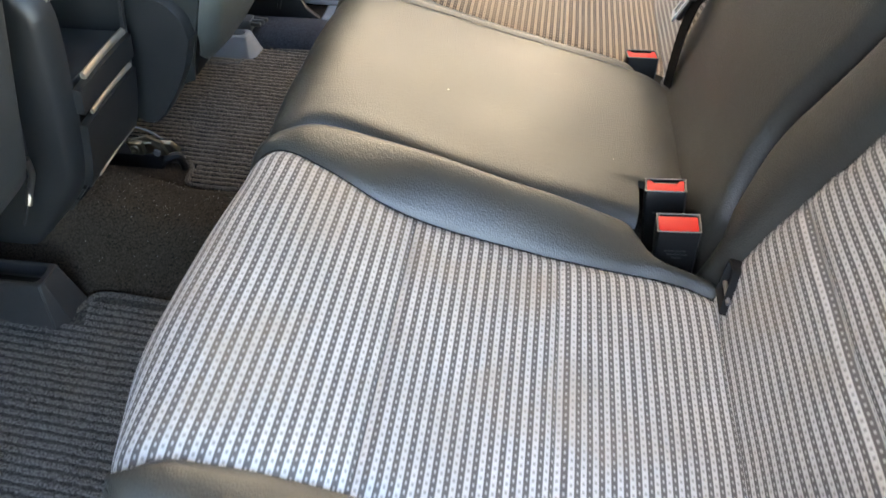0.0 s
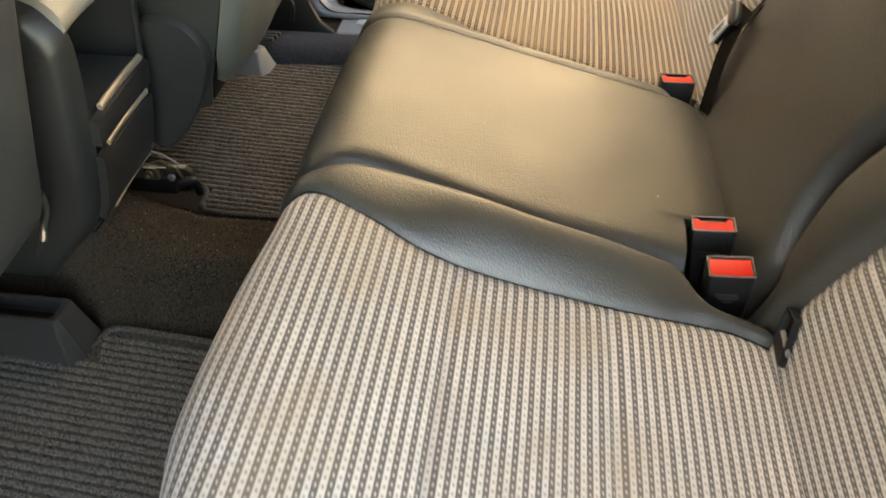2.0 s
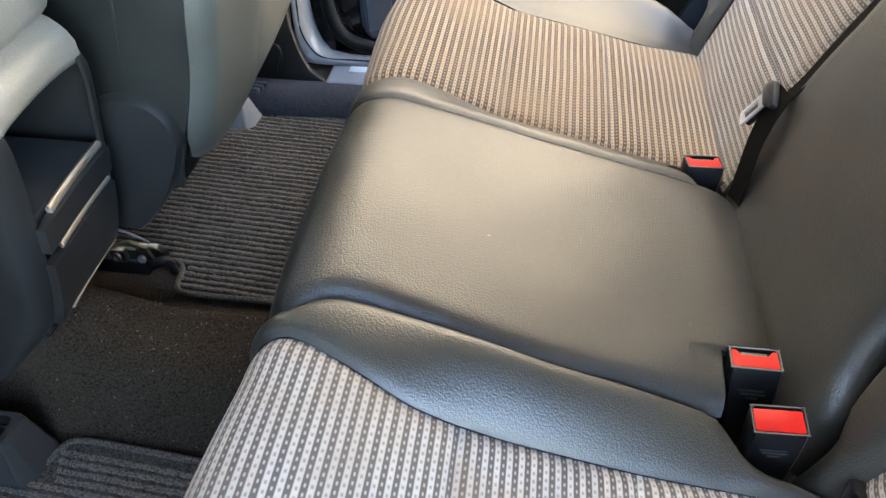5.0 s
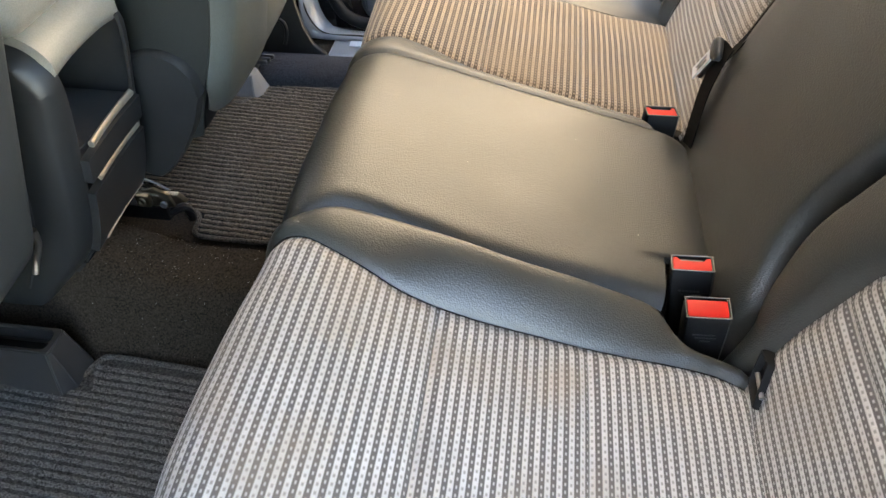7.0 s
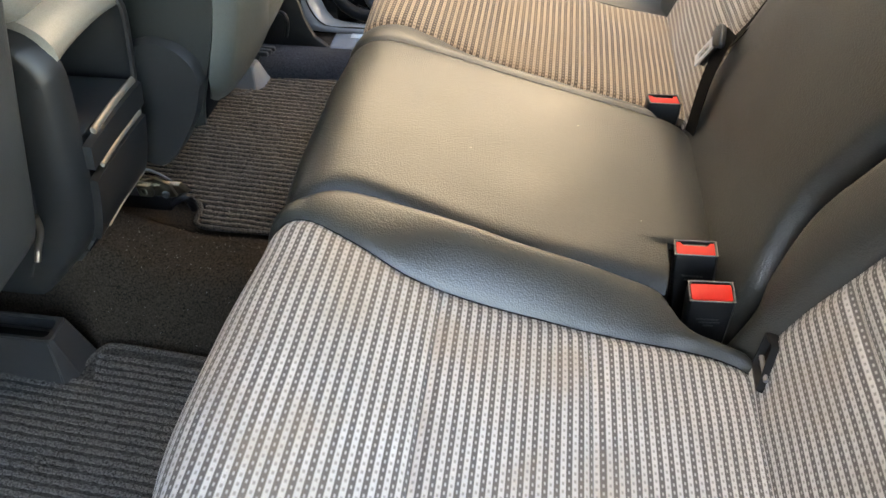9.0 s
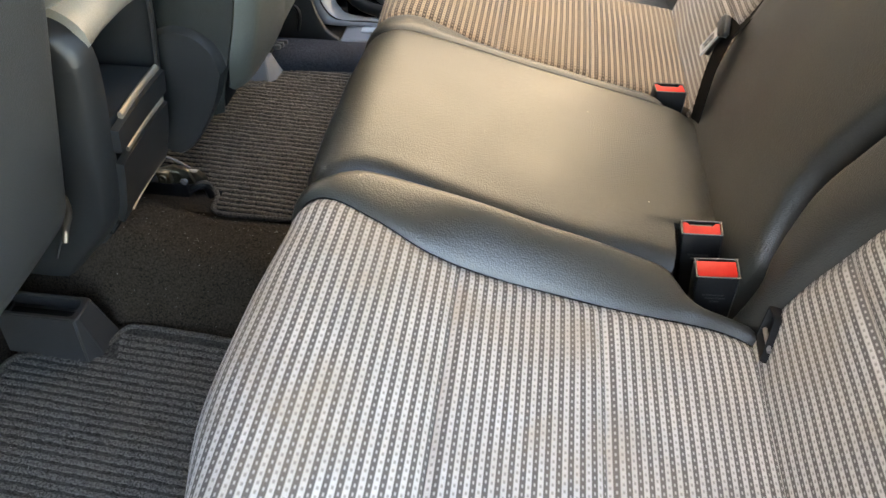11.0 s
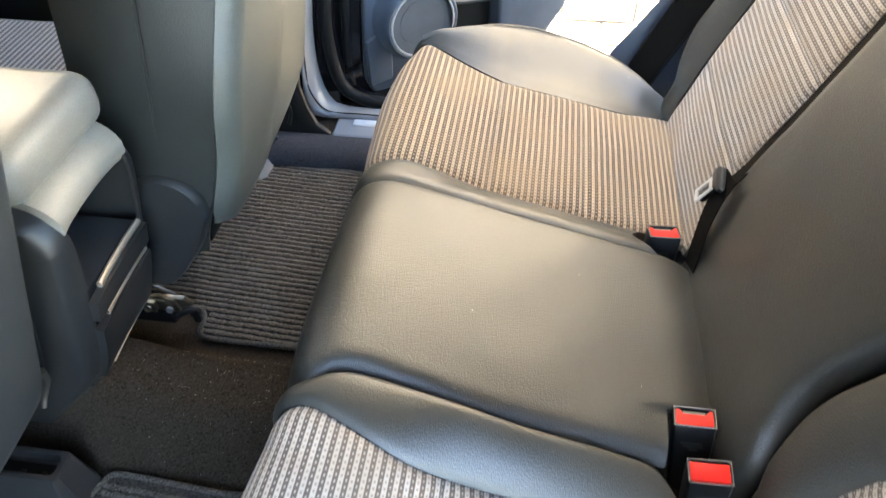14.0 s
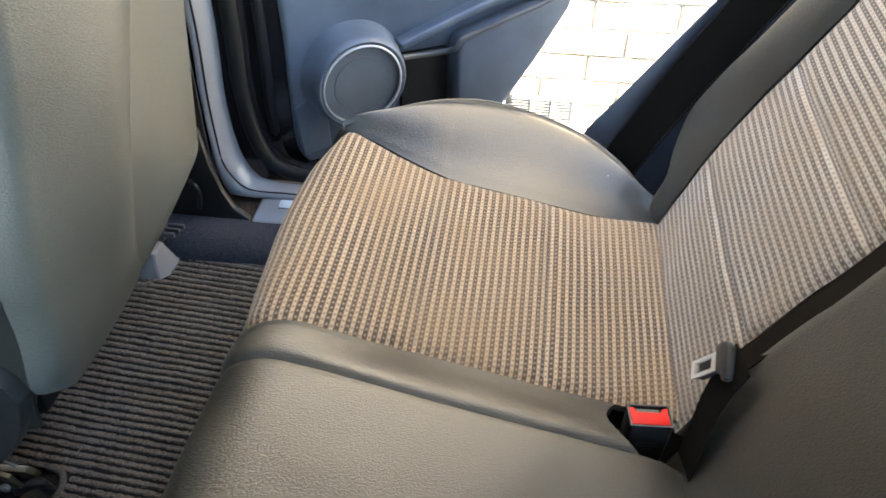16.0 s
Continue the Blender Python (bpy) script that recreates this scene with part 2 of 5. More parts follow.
def brick_material():
    m, nodes, links, b = node_material("cream_brick")
    nt = m.node_tree
    info = nodes.new("ShaderNodeObjectInfo")
    base = mixed(nt, info.outputs["Random"], (0.66, 0.56, 0.44), (0.72, 0.63, 0.51))
    base = mixed(nt, math_node(nt, "MULTIPLY", ramp(nt, noise_of(nt, 30, 5), 0.45, 0.8), 0.25), base, (0.58, 0.49, 0.39))
    links.new(base, b.inputs["Base Color"])
    b.inputs["Roughness"].default_value = 0.9
    bump(nt, noise_of(nt, 200, 4), 0.5, 0.002, b)
    return m


BRICK = brick_material()


# ---- mesh tools ----
def mesh_of(bm, name, smooth=True):
    me = bpy.data.meshes.new(name)
    bmesh.ops.recalc_face_normals(bm, faces=bm.faces)
    bm.to_mesh(me)
    bm.free()
    if smooth:
        for p in me.polygons:
            p.use_smooth = True
        me.set_sharp_from_angle(angle=radians(40))
    return me


def part(name, bm, material, parent=None, label=""):
    me = mesh_of(bm, name)
    me.materials.append(material)
    ob = new(name, me)
    ob.parent = parent
    if label:
        tagged(ob, label)
    return ob


def thing(name, label, category, at=(0, 0, 0), group="", kind=""):
    ob = new(name)
    ob.location = at
    ob.empty_display_size = 0.05
    return tagged(ob, label, category, group, kind)


def box(a, b, bevel=0.004, seg=2, bm=None):
    """A rounded block between two corners."""
    bm = bm or bmesh.new()
    r = bmesh.ops.create_cube(bm, size=1)
    vs = r["verts"]
    for v in vs:
        v.co = Vector([a[i] + (b[i] - a[i]) * (v.co[i] + 0.5) for i in range(3)])
    if bevel:
        es = list({e for v in vs for e in v.link_edges})
        bmesh.ops.bevel(bm, geom=es, offset=bevel, segments=seg, affect="EDGES", profile=0.5)
    return bm


def prism(outline, depth, bevel=0.003, seg=2, bm=None):
    """A plan outline of 3D points pushed along the vector depth."""
    bm = bm or bmesh.new()
    f = bm.faces.new([bm.verts.new(p) for p in outline])
    r = bmesh.ops.extrude_face_region(bm, geom=[f])
    top = [g for g in r["geom"] if isinstance(g, bmesh.types.BMVert)]
    for v in top:
        v.co += Vector(depth)
    if bevel:
        es = list({e for v in top for e in v.link_edges} | set(f.edges))
        bmesh.ops.bevel(bm, geom=es, offset=bevel, segments=seg, affect="EDGES", profile=0.5)
    return bm


def curve_points(pts, n):
    """n points along a smooth curve through pts, evenly spaced."""
    p = [Vector(q) for q in pts]
    p = [p[0] * 2 - p[1]] + p + [p[-1] * 2 - p[-2]]
    dense = []
    for i in range(1, len(p) - 2):
        a, b, c, d = p[i - 1], p[i], p[i + 1], p[i + 2]
        for k in range(24):
            t = k / 24
            dense.append(0.5 * (2 * b + (c - a) * t + (2 * a - 5 * b + 4 * c - d) * t * t + (3 * b - a - 3 * c + d) * t ** 3))
    dense.append(p[-2])
    dist = [0.0]
    for a, b in zip(dense, dense[1:]):
        dist.append(dist[-1] + (b - a).length)
    want = np.linspace(0, dist[-1], n)
    arr = np.array([tuple(q) for q in dense])
    return [Vector([float(np.interp(w, dist, arr[:, k])) for k in range(arr.shape[1])]) for w in want]


def tube(pts, radius, n=40, sides=10, bm=None, flat=1.0, up=(0, 0, 1)):
    """A round or flattened bar along a smooth curve."""
    bm = bm or bmesh.new()
    c = curve_points(pts, n)
    rings = []
    for i, p in enumerate(c):
        d = (c[min(i + 1, n - 1)] - c[max(i - 1, 0)]).normalized()
        side = d.cross(Vector(up))
        side = side.normalized() if side.length > 1e-4 else Vector((1, 0, 0))
        nrm = side.cross(d).normalized()
        rings.append([bm.verts.new(p + side * radius * math.cos(a) + nrm * radius * flat * math.sin(a)) for a in [2 * math.pi * k / sides for k in range(sides)]])
    for a, b in zip(rings, rings[1:]):
        for k in range(sides):
            bm.faces.new((a[k], a[(k + 1) % sides], b[(k + 1) % sides], b[k]))
    bm.faces.new(rings[0]), bm.faces.new(rings[-1])
    return bm


def disc(centre, axis, radius, depth, sides=40, bevel=0.003, bm=None, inner=0.0):
    """A round plate, or a ring when inner is given."""
    bm = bm or bmesh.new()
    axis = Vector(axis).normalized()
    u = axis.orthogonal().normalized()
    w = axis.cross(u)
    prof = [(inner, 0), (radius - bevel, 0), (radius, bevel), (radius, depth - bevel), (radius - bevel, depth), (inner, depth)]
    loops = []
    for r, h in prof:
        loops.append([bm.verts.new(Vector(centre) + axis * h + (u * math.cos(a) + w * math.sin(a)) * max(r, 1e-4)) for a in [2 * math.pi * k / sides for k in range(sides)]])
    for a, b in zip(loops, loops[1:] + ([loops[0]] if inner else [])):
        for k in range(sides):
            bm.faces.new((a[k], a[(k + 1) % sides], b[(k + 1) % sides], b[k]))
    if not inner:
        bmesh.ops.remove_doubles(bm, verts=loops[0] + loops[-1], dist=0.0005)
    return bm


def sheet(rows, thick=0.0, uvs=None):
    """A grid of points as a surface, with a back skin when thick is set."""
    bm = bmesh.new()
    g = [[bm.verts.new(p) for p in r] for r in rows]
    layer = bm.loops.layers.uv.new("UVMap") if uvs else None
    for i in range(len(g) - 1):
        for j in range(len(g[0]) - 1):
            f = bm.faces.new((g[i][j], g[i][j + 1], g[i + 1][j + 1], g[i + 1][j]))
            if layer:
                for lp, (a, b) in zip(f.loops, ((i, j), (i, j + 1), (i + 1, j + 1), (i + 1, j))):
                    lp[layer].uv = uvs[a][b]
    if thick:
        bm.normal_update()
        off = {v: v.co - v.normal * thick for v in bm.verts}
        back = {v: bm.verts.new(c) for v, c in off.items()}
        edge = [e for e in bm.edges if len(e.link_faces) == 1]
        for f in list(bm.faces):
            if all(v in back for v in f.verts):
                nf = bm.faces.new([back[v] for v in reversed(f.verts)])
                if layer:
                    for lp, src in zip(nf.loops, reversed(list(f.loops))):
                        lp[layer].uv = src[layer].uv
        for e in edge:
            a, b = e.verts
            nf = bm.faces.new((a, b, back[b], back[a]))
            if layer:
                src = {lp.vert: lp[layer].uv.copy() for lp in e.link_faces[0].loops}
                for lp, v in zip(nf.loops, (a, b, b, a)):
                    lp[layer].uv = src[v]
    return bm


def sheet_part(name, rows, material, parent, thick=0.006, uvs=None, label=""):
    bm = sheet(rows, thick, uvs)
    me = bpy.data.meshes.new(name)
    bmesh.ops.recalc_face_normals(bm, faces=bm.faces)
    bm.to_mesh(me)
    bm.free()
    for p in me.polygons:
        p.use_smooth = True
    me.set_sharp_from_angle(angle=radians(50))
    me.materials.append(material)
    ob = new(name, me)
    ob.parent = parent
    if label:
        tagged(ob, label)
    return ob


def smooth01(t):
    t = min(1, max(0, t))
    return t * t * (3 - 2 * t)


class Profile:
    """A side outline (x, z) by its length s, with outward normals."""

    def __init__(self, pts, n=240):
        c = curve_points([(x, 0, z) for x, z in pts], n)
        self.x, self.z = np.array([p.x for p in c]), np.array([p.z for p in c])
        dx, dz = np.gradient(self.x), np.gradient(self.z)
        ln = np.hypot(dx, dz)
        self.nx, self.nz = dz / ln, -dx / ln
        self.s = np.concatenate([[0], np.cumsum(np.hypot(np.diff(self.x), np.diff(self.z)))])

    def at(self, s, h=0.0):
        g = [float(np.interp(s, self.s, a)) for a in (self.x, self.z, self.nx, self.nz)]
        return g[0] + g[2] * h, g[1] + g[3] * h

    def s_of_x(self, x):
        k = int(np.argmin(self.x)) if self.x[0] > self.x[-1] else len(self.x)
        return float(np.interp(-x, -self.x[:k], self.s[:k]))


def smooth_lookup(knots):
    c = curve_points([(a, b, 0) for a, b in knots], 120)
    xs, ys = [p.x for p in c], [p.y for p in c]
    return lambda v: float(np.interp(v, xs, ys))


def panel(name, prof, s0, s1, ya, yb, material, parent, puff=0.004, sink=0.004, roll=0.010, lift=0.0, nu=48, nv=24, creases=(), label="", drop=None, wobble=0.0008, u_of=lambda s: s):
    """An upholstered panel on a side outline, between two edges ya(s), yb(s), swollen and rolled in at its seams."""
    def height(s, v, y, e):
        h = lift + puff * (1 - abs(2 * v - 1) ** 2.4)
        h -= sink * math.exp(-(e / roll) ** 2)
        for c, depth in creases:
            depth *= smooth01(e / 0.014)
            h -= depth * math.exp(-((s - c) / 0.006) ** 2) - depth * 0.30 * math.exp(-((s - c) / 0.03) ** 2)
        if drop:
            h -= drop(v, s)
        return h + wobble * 2 * (noise.noise(Vector((s * 14, y * 14, lift * 50 + 3.1))))

    rows, uvs = [], []
    for i in range(nu + 1):
        row, uvr = [], []
        for j in range(nv + 1):
            v = 0.5 - 0.5 * math.cos(math.pi * j / nv)
            sa = s0(v) if callable(s0) else s0
            s = sa + (s1 - sa) * i / nu
            a, b = ya(s), yb(s)
            y = a + (b - a) * v
            x, z = prof.at(s, height(s, v, y, min(abs(y - a), abs(b - y))))
            row.append((x, y, z))
            uvr.append((u_of(s), y))
        rows.append(row), uvs.append(uvr)
    for c, depth in creases:
        for ds in (-0.0028, 0.0028):
            s = c + ds
            a, b = ya(s), yb(s)
            line = []
            for k in range(25):
                v = 0.03 + 0.94 * k / 24
                y = a + (b - a) * v
                x, z = prof.at(s, height(s, v, y, min(abs(y - a), abs(b - y))) - 0.0003)
                line.append((x, y, z))
            part("crease_seam", tube(line, 0.0007, 80, 6), THREAD, parent)
    return sheet_part(name, rows, material, parent, 0.012, uvs, label)


def ruled(name, top, bottom, material, parent, bulge=0.01, n=60, m=14, label="", out=None, thick=0.01):
    """A panel between two space curves, bulging outwards from the centre out."""
    a, b = curve_points(top, n), curve_points(bottom, n)
    rows = []
    for i, (p, q) in enumerate(zip(a, b)):
        row = []
        swell = bulge(i / (n - 1)) if callable(bulge) else bulge
        for k in range(m + 1):
            t = k / m
            c = p.lerp(q, t)
            if out is not None:
                d = Vector((c.x - out[0], c.y - out[1], 0)).normalized()
                c = c + d * swell * math.sin(math.pi * t) ** 0.8
            row.append(c)
        rows.append(row)
    if out is not None:
        p, q, r = rows[n // 2][m // 2], rows[n // 2][m // 2 + 1], rows[n // 2 + 1][m // 2]
        if (q - p).cross(r - p).dot(Vector((p.x - out[0], p.y - out[1], 0))) < 0:
            rows.reverse()
    return sheet_part(name, rows, material, parent, thick, None, label)


def stitches(name, pts, material, parent, pitch=0.0052, length=0.0036, radius=0.00055, up=(0, 0, 1)):
    """A run of sewn thread dashes along a curve."""
    c = curve_points(pts, 3)
    total = sum((a - b).length for a, b in zip(curve_points(pts, 60), curve_points(pts, 60)[1:]))
    n = max(4, int(total / pitch))
    c = curve_points(pts, n * 2 + 1)
    bm = bmesh.new()
    for k in range(n):
        p = c[2 * k]
        d = (c[2 * k + 1] - c[2 * k]).normalized()
        side = d.cross(Vector(up)).normalized() * radius
        lift = side.cross(d).normalized() * radius
        e = d * length * 0.5
        vs = [bm.verts.new(p + s * e + q) for s in (-1, 1) for q in (side, lift, -side, -lift)]
        for i in range(4):
            j = (i + 1) % 4
            bm.faces.new((vs[i], vs[j], vs[4 + j], vs[4 + i]))
        bm.faces.new(vs[:4]), bm.faces.new(vs[4:])
    return part(name, bm, material, parent)


def strip(name, pts, width, across, material, parent, thick=0.0012, n=50, label=""):
    """Flat webbing along a curve; across is the direction of its width."""
    c = curve_points(pts, n)
    rows, uvs = [], []
    run = 0.0
    for i, p in enumerate(c):
        if i:
            run += (p - c[i - 1]).length
        a = Vector(across(i / (n - 1)) if callable(across) else across).normalized()
        rows.append([p + a * width * (k / 6 - 0.5) for k in range(7)])
        uvs.append([(run, width * k / 6) for k in range(7)])
    return sheet_part(name, rows, material, parent, thick, uvs, label)


# ---- the car's shell ----
def floor_height(x, y):
    """Flat footwells with the tunnel between them, and the heel board under the bench."""
    tunnel = smooth01((y - 0.602) / 0.080) * (1 - smooth01((y - 0.742) / 0.090))
    crest = 0.092 + 0.034 * smooth01((-0.48 - x) / 0.14)
    side = smooth01((y - 1.322) / 0.030) * 0.040
    return -0.008 + tunnel * crest + side


floor_rows = []
for i in range(150):
    x = -1.7 + 2.5 * i / 149
    floor_rows.append([(x, y, floor_height(x, y) + 0.002 * noise.noise(Vector((x * 9, y * 9, 0)))) for y in [0.02 + 1.42 * j / 120 for j in range(121)]])
sill_carpet = sheet_part("sill_carpet", [[(-1.6 + 1.95 * i / 40, y, z) for y, z in ((1.296, -0.004), (1.302, 0.014), (1.314, 0.030), (1.332, 0.040), (1.350, 0.041), (1.372, 0.036))] for i in range(40, -1, -1)], CARPET_SILL, None, 0.004)
tagged(sill_carpet, "dark navy carpet rising to the far sill", "carpet trim", kind="structure")
floor = sheet_part("floor", list(reversed(floor_rows)), CARPET, None, 0.03)
tagged(floor, "dark brown-grey moulded carpet over the tunnel and footwells", "floor", kind="structure")

# heel board: the carpeted step below the bench
heel_prof = [(-0.278, -0.02), (-0.288, 0.035), (-0.282, 0.070), (-0.250, 0.092), (-0.16, 0.097), (0.35, 0.097)]
hp = curve_points([(x, 0, z) for x, z in heel_prof], 40)
heel = sheet_part("heel_board", [[(p.x + 0.02 * smooth01((0.16 - y) / 0.12), y, p.z) for y in [0.02 + 1.40 * j / 60 for j in range(61)]] for p in hp], CARPET_STEP, None, 0.01)
tagged(heel, "grey felt carpet step below the rear bench", "carpet trim", kind="structure")

# unseen roof, reaching past the near side to keep direct sun out
ceiling = tagged(part("ceiling", box((-1.78, -0.16, 1.24), (0.92, 1.27, 1.29), 0.008), HEADLINER), "unseen dark grey headliner, jutting out to block the sun", "ceiling", kind="structure")


def wall_piece(name, a, b, material, label, bevel=0.01):
    return tagged(part(name, box(a, b, bevel), material), label, "body panel", kind="structure")


# unseen: rear trim kept low to admit light, dashboard and front doors block it
wall_piece("wall_rear", (0.86, -0.02, -0.2), (0.92, 1.50, 0.76), CARPET_GREY, "dark trim behind the rear bench, below the rear window")
wall_piece("wall_dashboard", (-1.66, -0.02, -0.05), (-1.42, 1.50, 1.09), PLASTIC, "unseen dark dashboard, raised to block windscreen light")
wall_piece("wall_front_door_far", (-1.45, 1.43, -0.1), (-0.66, 1.50, 1.236), PLASTIC, "unseen windowless front door panel, blocking side light")
wall_piece("wall_front_door_near", (-1.45, -0.03, -0.1), (-0.68, 0.04, 1.236), PLASTIC, "unseen windowless front door panel beside the driver, blocking side light")
wall_piece("pillar_front_near", (-0.695, -0.06, -0.1), (-0.55, 0.045, 1.236), PLASTIC, "dark door pillar trim")
wall_piece("pillar_rear_near", (0.40, -0.03, -0.2), (0.88, 0.045, 1.236), PLASTIC_GREY, "grey rear quarter trim")
wall_piece("pillar_rear_far", (0.44, 1.45, -0.2), (0.88, 1.52, 1.25), PLASTIC_GREY, "grey rear quarter trim beside the bench")
wall_piece("sill_outer_near", (-0.60, -0.08, -0.34), (0.42, 0.012, 0.02), PAINT, "black painted sill below the open door", 0.015)
wall_piece("sill_outer_far", (-1.45, 1.500, -0.32), (0.42, 1.60, 0.034), PAINT, "black painted sill outside the far opening", 0.015)
wall_piece("pillar_outer_far", (-0.80, 1.500, -0.30), (-0.475, 1.57, 1.25), PAINT, "black painted door pillar outside the trim", 0.012)
near_door = thing("door_near", "open dark car door beside the camera", "car door", (-0.58, -0.03, 0.0), kind="structure")
part("door_leaf", prism([(0.02, -0.02, -0.12), (0.02, -0.02, 1.28), (0.36, -0.78, 1.28), (0.44, -0.95, 0.85), (0.46, -1.0, 0.0), (0.40, -0.87, -0.12)], (-0.07, -0.03, 0), 0.01), PLASTIC_DOOR, near_door)

# far B-pillar trim, a shaped post that sweeps into the sill
pillar = thing("pillar_b", "grey plastic door pillar trim sweeping into the sill", "pillar", kind="structure")
outer = [(-0.452, 1.22), (-0.478, 0.66), (-0.490, 0.371), (-0.506, 0.216), (-0.505, 0.120), (-0.490, 0.066), (-0.462, 0.046), (-0.36, 0.041), (0.10, 0.040), (0.36, 0.040)]
inner = [(-0.484, 1.22), (-0.504, 0.66), (-0.512, 0.371), (-0.524, 0.25), (-0.530, 0.12), (-0.528, 0.066), (-0.512, 0.044), (-0.36, 0.042), (0.10, 0.041), (0.36, 0.041)]
co, ci = curve_points([(x, 0, z) for x, z in outer], 90), curve_points([(x, 0, z) for x, z in inner], 90)
rows = []
for p, q in zip(co, ci):
    row = []
    for k in range(9):
        t = k / 8
        c = q.lerp(p, t)
        y = 1.424 + 0.046 * t
        row.append((c.x, y - 0.012 * math.sin(math.pi * t) ** 0.8, c.z + 0.010 * math.sin(math.pi * t) * smooth01((0.15 - c.z) / 0.1)))
    rows.append(row)
sheet_part("pillar_trim", list(reversed(rows)), PLASTIC_PALE, pillar, 0.004)
part("trim_gap", tube([(q.x + (p.x - q.x) * 0.42, 1.4305, q.z + (p.z - q.z) * 0.42 + 0.010 * smooth01((0.15 - q.z) / 0.1)) for p, q in zip(co[4:64:3], ci[4:64:3])], 0.0016, 90, 6), RUBBER, pillar, "dark gap line down the trim")
rows = [[(-0.74 + (q.x + 0.742) * t, 1.385 + 0.022 * t, q.z) for t in (0, 0.25, 0.5, 0.75, 1)] for q in curve_points([(-0.486, 0, 1.22), (-0.506, 0, 0.66), (-0.514, 0, 0.371), (-0.532, 0, 0.12), (-0.532, 0, 0.03)], 30)]
sheet_part("lower_cover", list(reversed(rows)), PLASTIC, pillar, 0.004, None, "black lower pillar cover")
part("belt_anchor", disc((-0.615, 1.385, 0.105), (0, -1, 0), 0.017, 0.012, 20), BUCKLE, pillar, "black seat belt anchor bolt cover")
part("cover_foot", prism([(-0.74, 1.366, 0.0), (-0.462, 1.366, 0.0), (-0.470, 1.371, 0.039), (-0.496, 1.378, 0.054), (-0.514, 1.386, 0.084), (-0.526, 1.392, 0.130), (-0.532, 1.398, 0.200), (-0.74, 1.398, 0.200)], (0, 0.012, 0), 0.003), BUCKLE, pillar, "black foot of the lower cover")
part("belt_hook", tube([(-0.566, 1.392, 0.098), (-0.558, 1.378, 0.105), (-0.548, 1.372, 0.102), (-0.545, 1.370, 0.085), (-0.553, 1.370, 0.056)], 0.0038, 40, 10), BUCKLE, pillar, "black hooked belt anchor end")
part("belt_anchor", box((-0.628, 1.352, 0.075), (-0.602, 1.388, 0.175), 0.006), BUCKLE, pillar, "black belt anchor bracket")

sill = thing("sill_plate", "blue-grey plastic sill plate with a pale insert", "sill", kind="structure")
part("plate", box((-0.466, 1.366, 0.010), (0.38, 1.462, 0.040), 0.008, 3), SILL, sill)
part("insert", box((-0.428, 1.404, 0.0385), (-0.14, 1.428, 0.0425), 0.002), SILL_INSERT, sill, "pale lettered insert")
jamb = thing("door_seal", "black rubber seal round the far door opening", "seal", kind="structure")
path = [(-0.440, 1.482, 1.22), (-0.464, 1.482, 0.66), (-0.472, 1.482, 0.371), (-0.482, 1.482, 0.23), (-0.478, 1.482, 0.14), (-0.460, 1.482, 0.082), (-0.424, 1.482, 0.058), (-0.34, 1.482, 0.048), (0.10, 1.482, 0.046), (0.36, 1.482, 0.046)]
part("seal", tube(path, 0.013, 90, 12, up=(0, 1, 0)), RUBBER, jamb)
# painted body jamb outside the seal
rows = []
for p in curve_points([(x, y, z) for x, y, z in path], 90):
    rows.append([(p.x + dx, 1.482 + dy, p.z - dz) for dx, dy, dz in ((0, 0, 0), (0.006, 0.03, 0.004), (0.002, 0.045, 0.02), (-0.05, 0.055, 0.05))])
tagged(sheet_part("door_jamb", rows, GLOSS, None, 0.004), "glossy black painted door jamb", "door jamb", kind="structure")

# carpeted wheel arch trims beside the bench
def arch_trim(name, y0, y1, label):
    o = [(0.190, 0, 0.02), (0.186, 0, 0.22), (0.187, 0, 0.30), (0.193, 0, 0.345), (0.212, 0, 0.371), (0.245, 0, 0.384), (0.31, 0, 0.392), (0.44, 0, 0.40)]
    c = curve_points(o, 30)
    rows = []
    for p in c:
        row = []
        for k in range(17):
            t = k / 16
            e = 1 - abs(2 * t - 1) ** 4
            row.append((p.x + 0.022 * (1 - e), y0 + (y1 - y0) * t, p.z - 0.03 * (1 - e)))
        rows.append(row)
    return tagged(sheet_part(name, rows, CARPET_GREY, None, 0.01), label, "wheel arch trim", kind="structure")


arch_trim("wheel_arch_near", 0.030, 0.098, "grey felt wheel arch trim beside the bench, flecked with lint")

# ---- outside: wall, ground ----
ground = tagged(part("ground", box((-40, -40, -0.80), (40, 60, -0.66), 0), CONCRETE), "concrete driveway, darkened to bounce less light", "ground", kind="structure")
WALL_Y = 2.50
wall = tagged(part("wall_outside", box((-6.0, WALL_Y + 0.010, -0.75), (7.0, WALL_Y + 0.25, 2.45), 0), MORTAR), "cream face brick wall in full sun", "brick wall", kind="structure")

# ---- rear bench ----
TOP = [(0.232, 0.160), (0.214, 0.203), (0.192, 0.2206), (0.09, 0.2469), (-0.01, 0.2726), (-0.11, 0.2983), (-0.19, 0.3189), (-0.232, 0.3268), (-0.261, 0.320), (-0.279, 0.297), (-0.286, 0.262), (-0.280, 0.20), (-0.262, 0.135), (-0.247, 0.095)]
BENCH = Profile(TOP)
S = BENCH.s_of_x
CREST = int(np.argmax(BENCH.z))


def s_of_z(z):
    """The length along the bench's outline at height z of its front face."""
    return float(np.interp(-z, -BENCH.z[CREST:], BENCH.s[CREST:]))


S_FRONT, S_LOW = s_of_z(0.304), s_of_z(0.24)
CREASES = ((S(-0.100), 0.0075), (S(0.044), 0.0060))


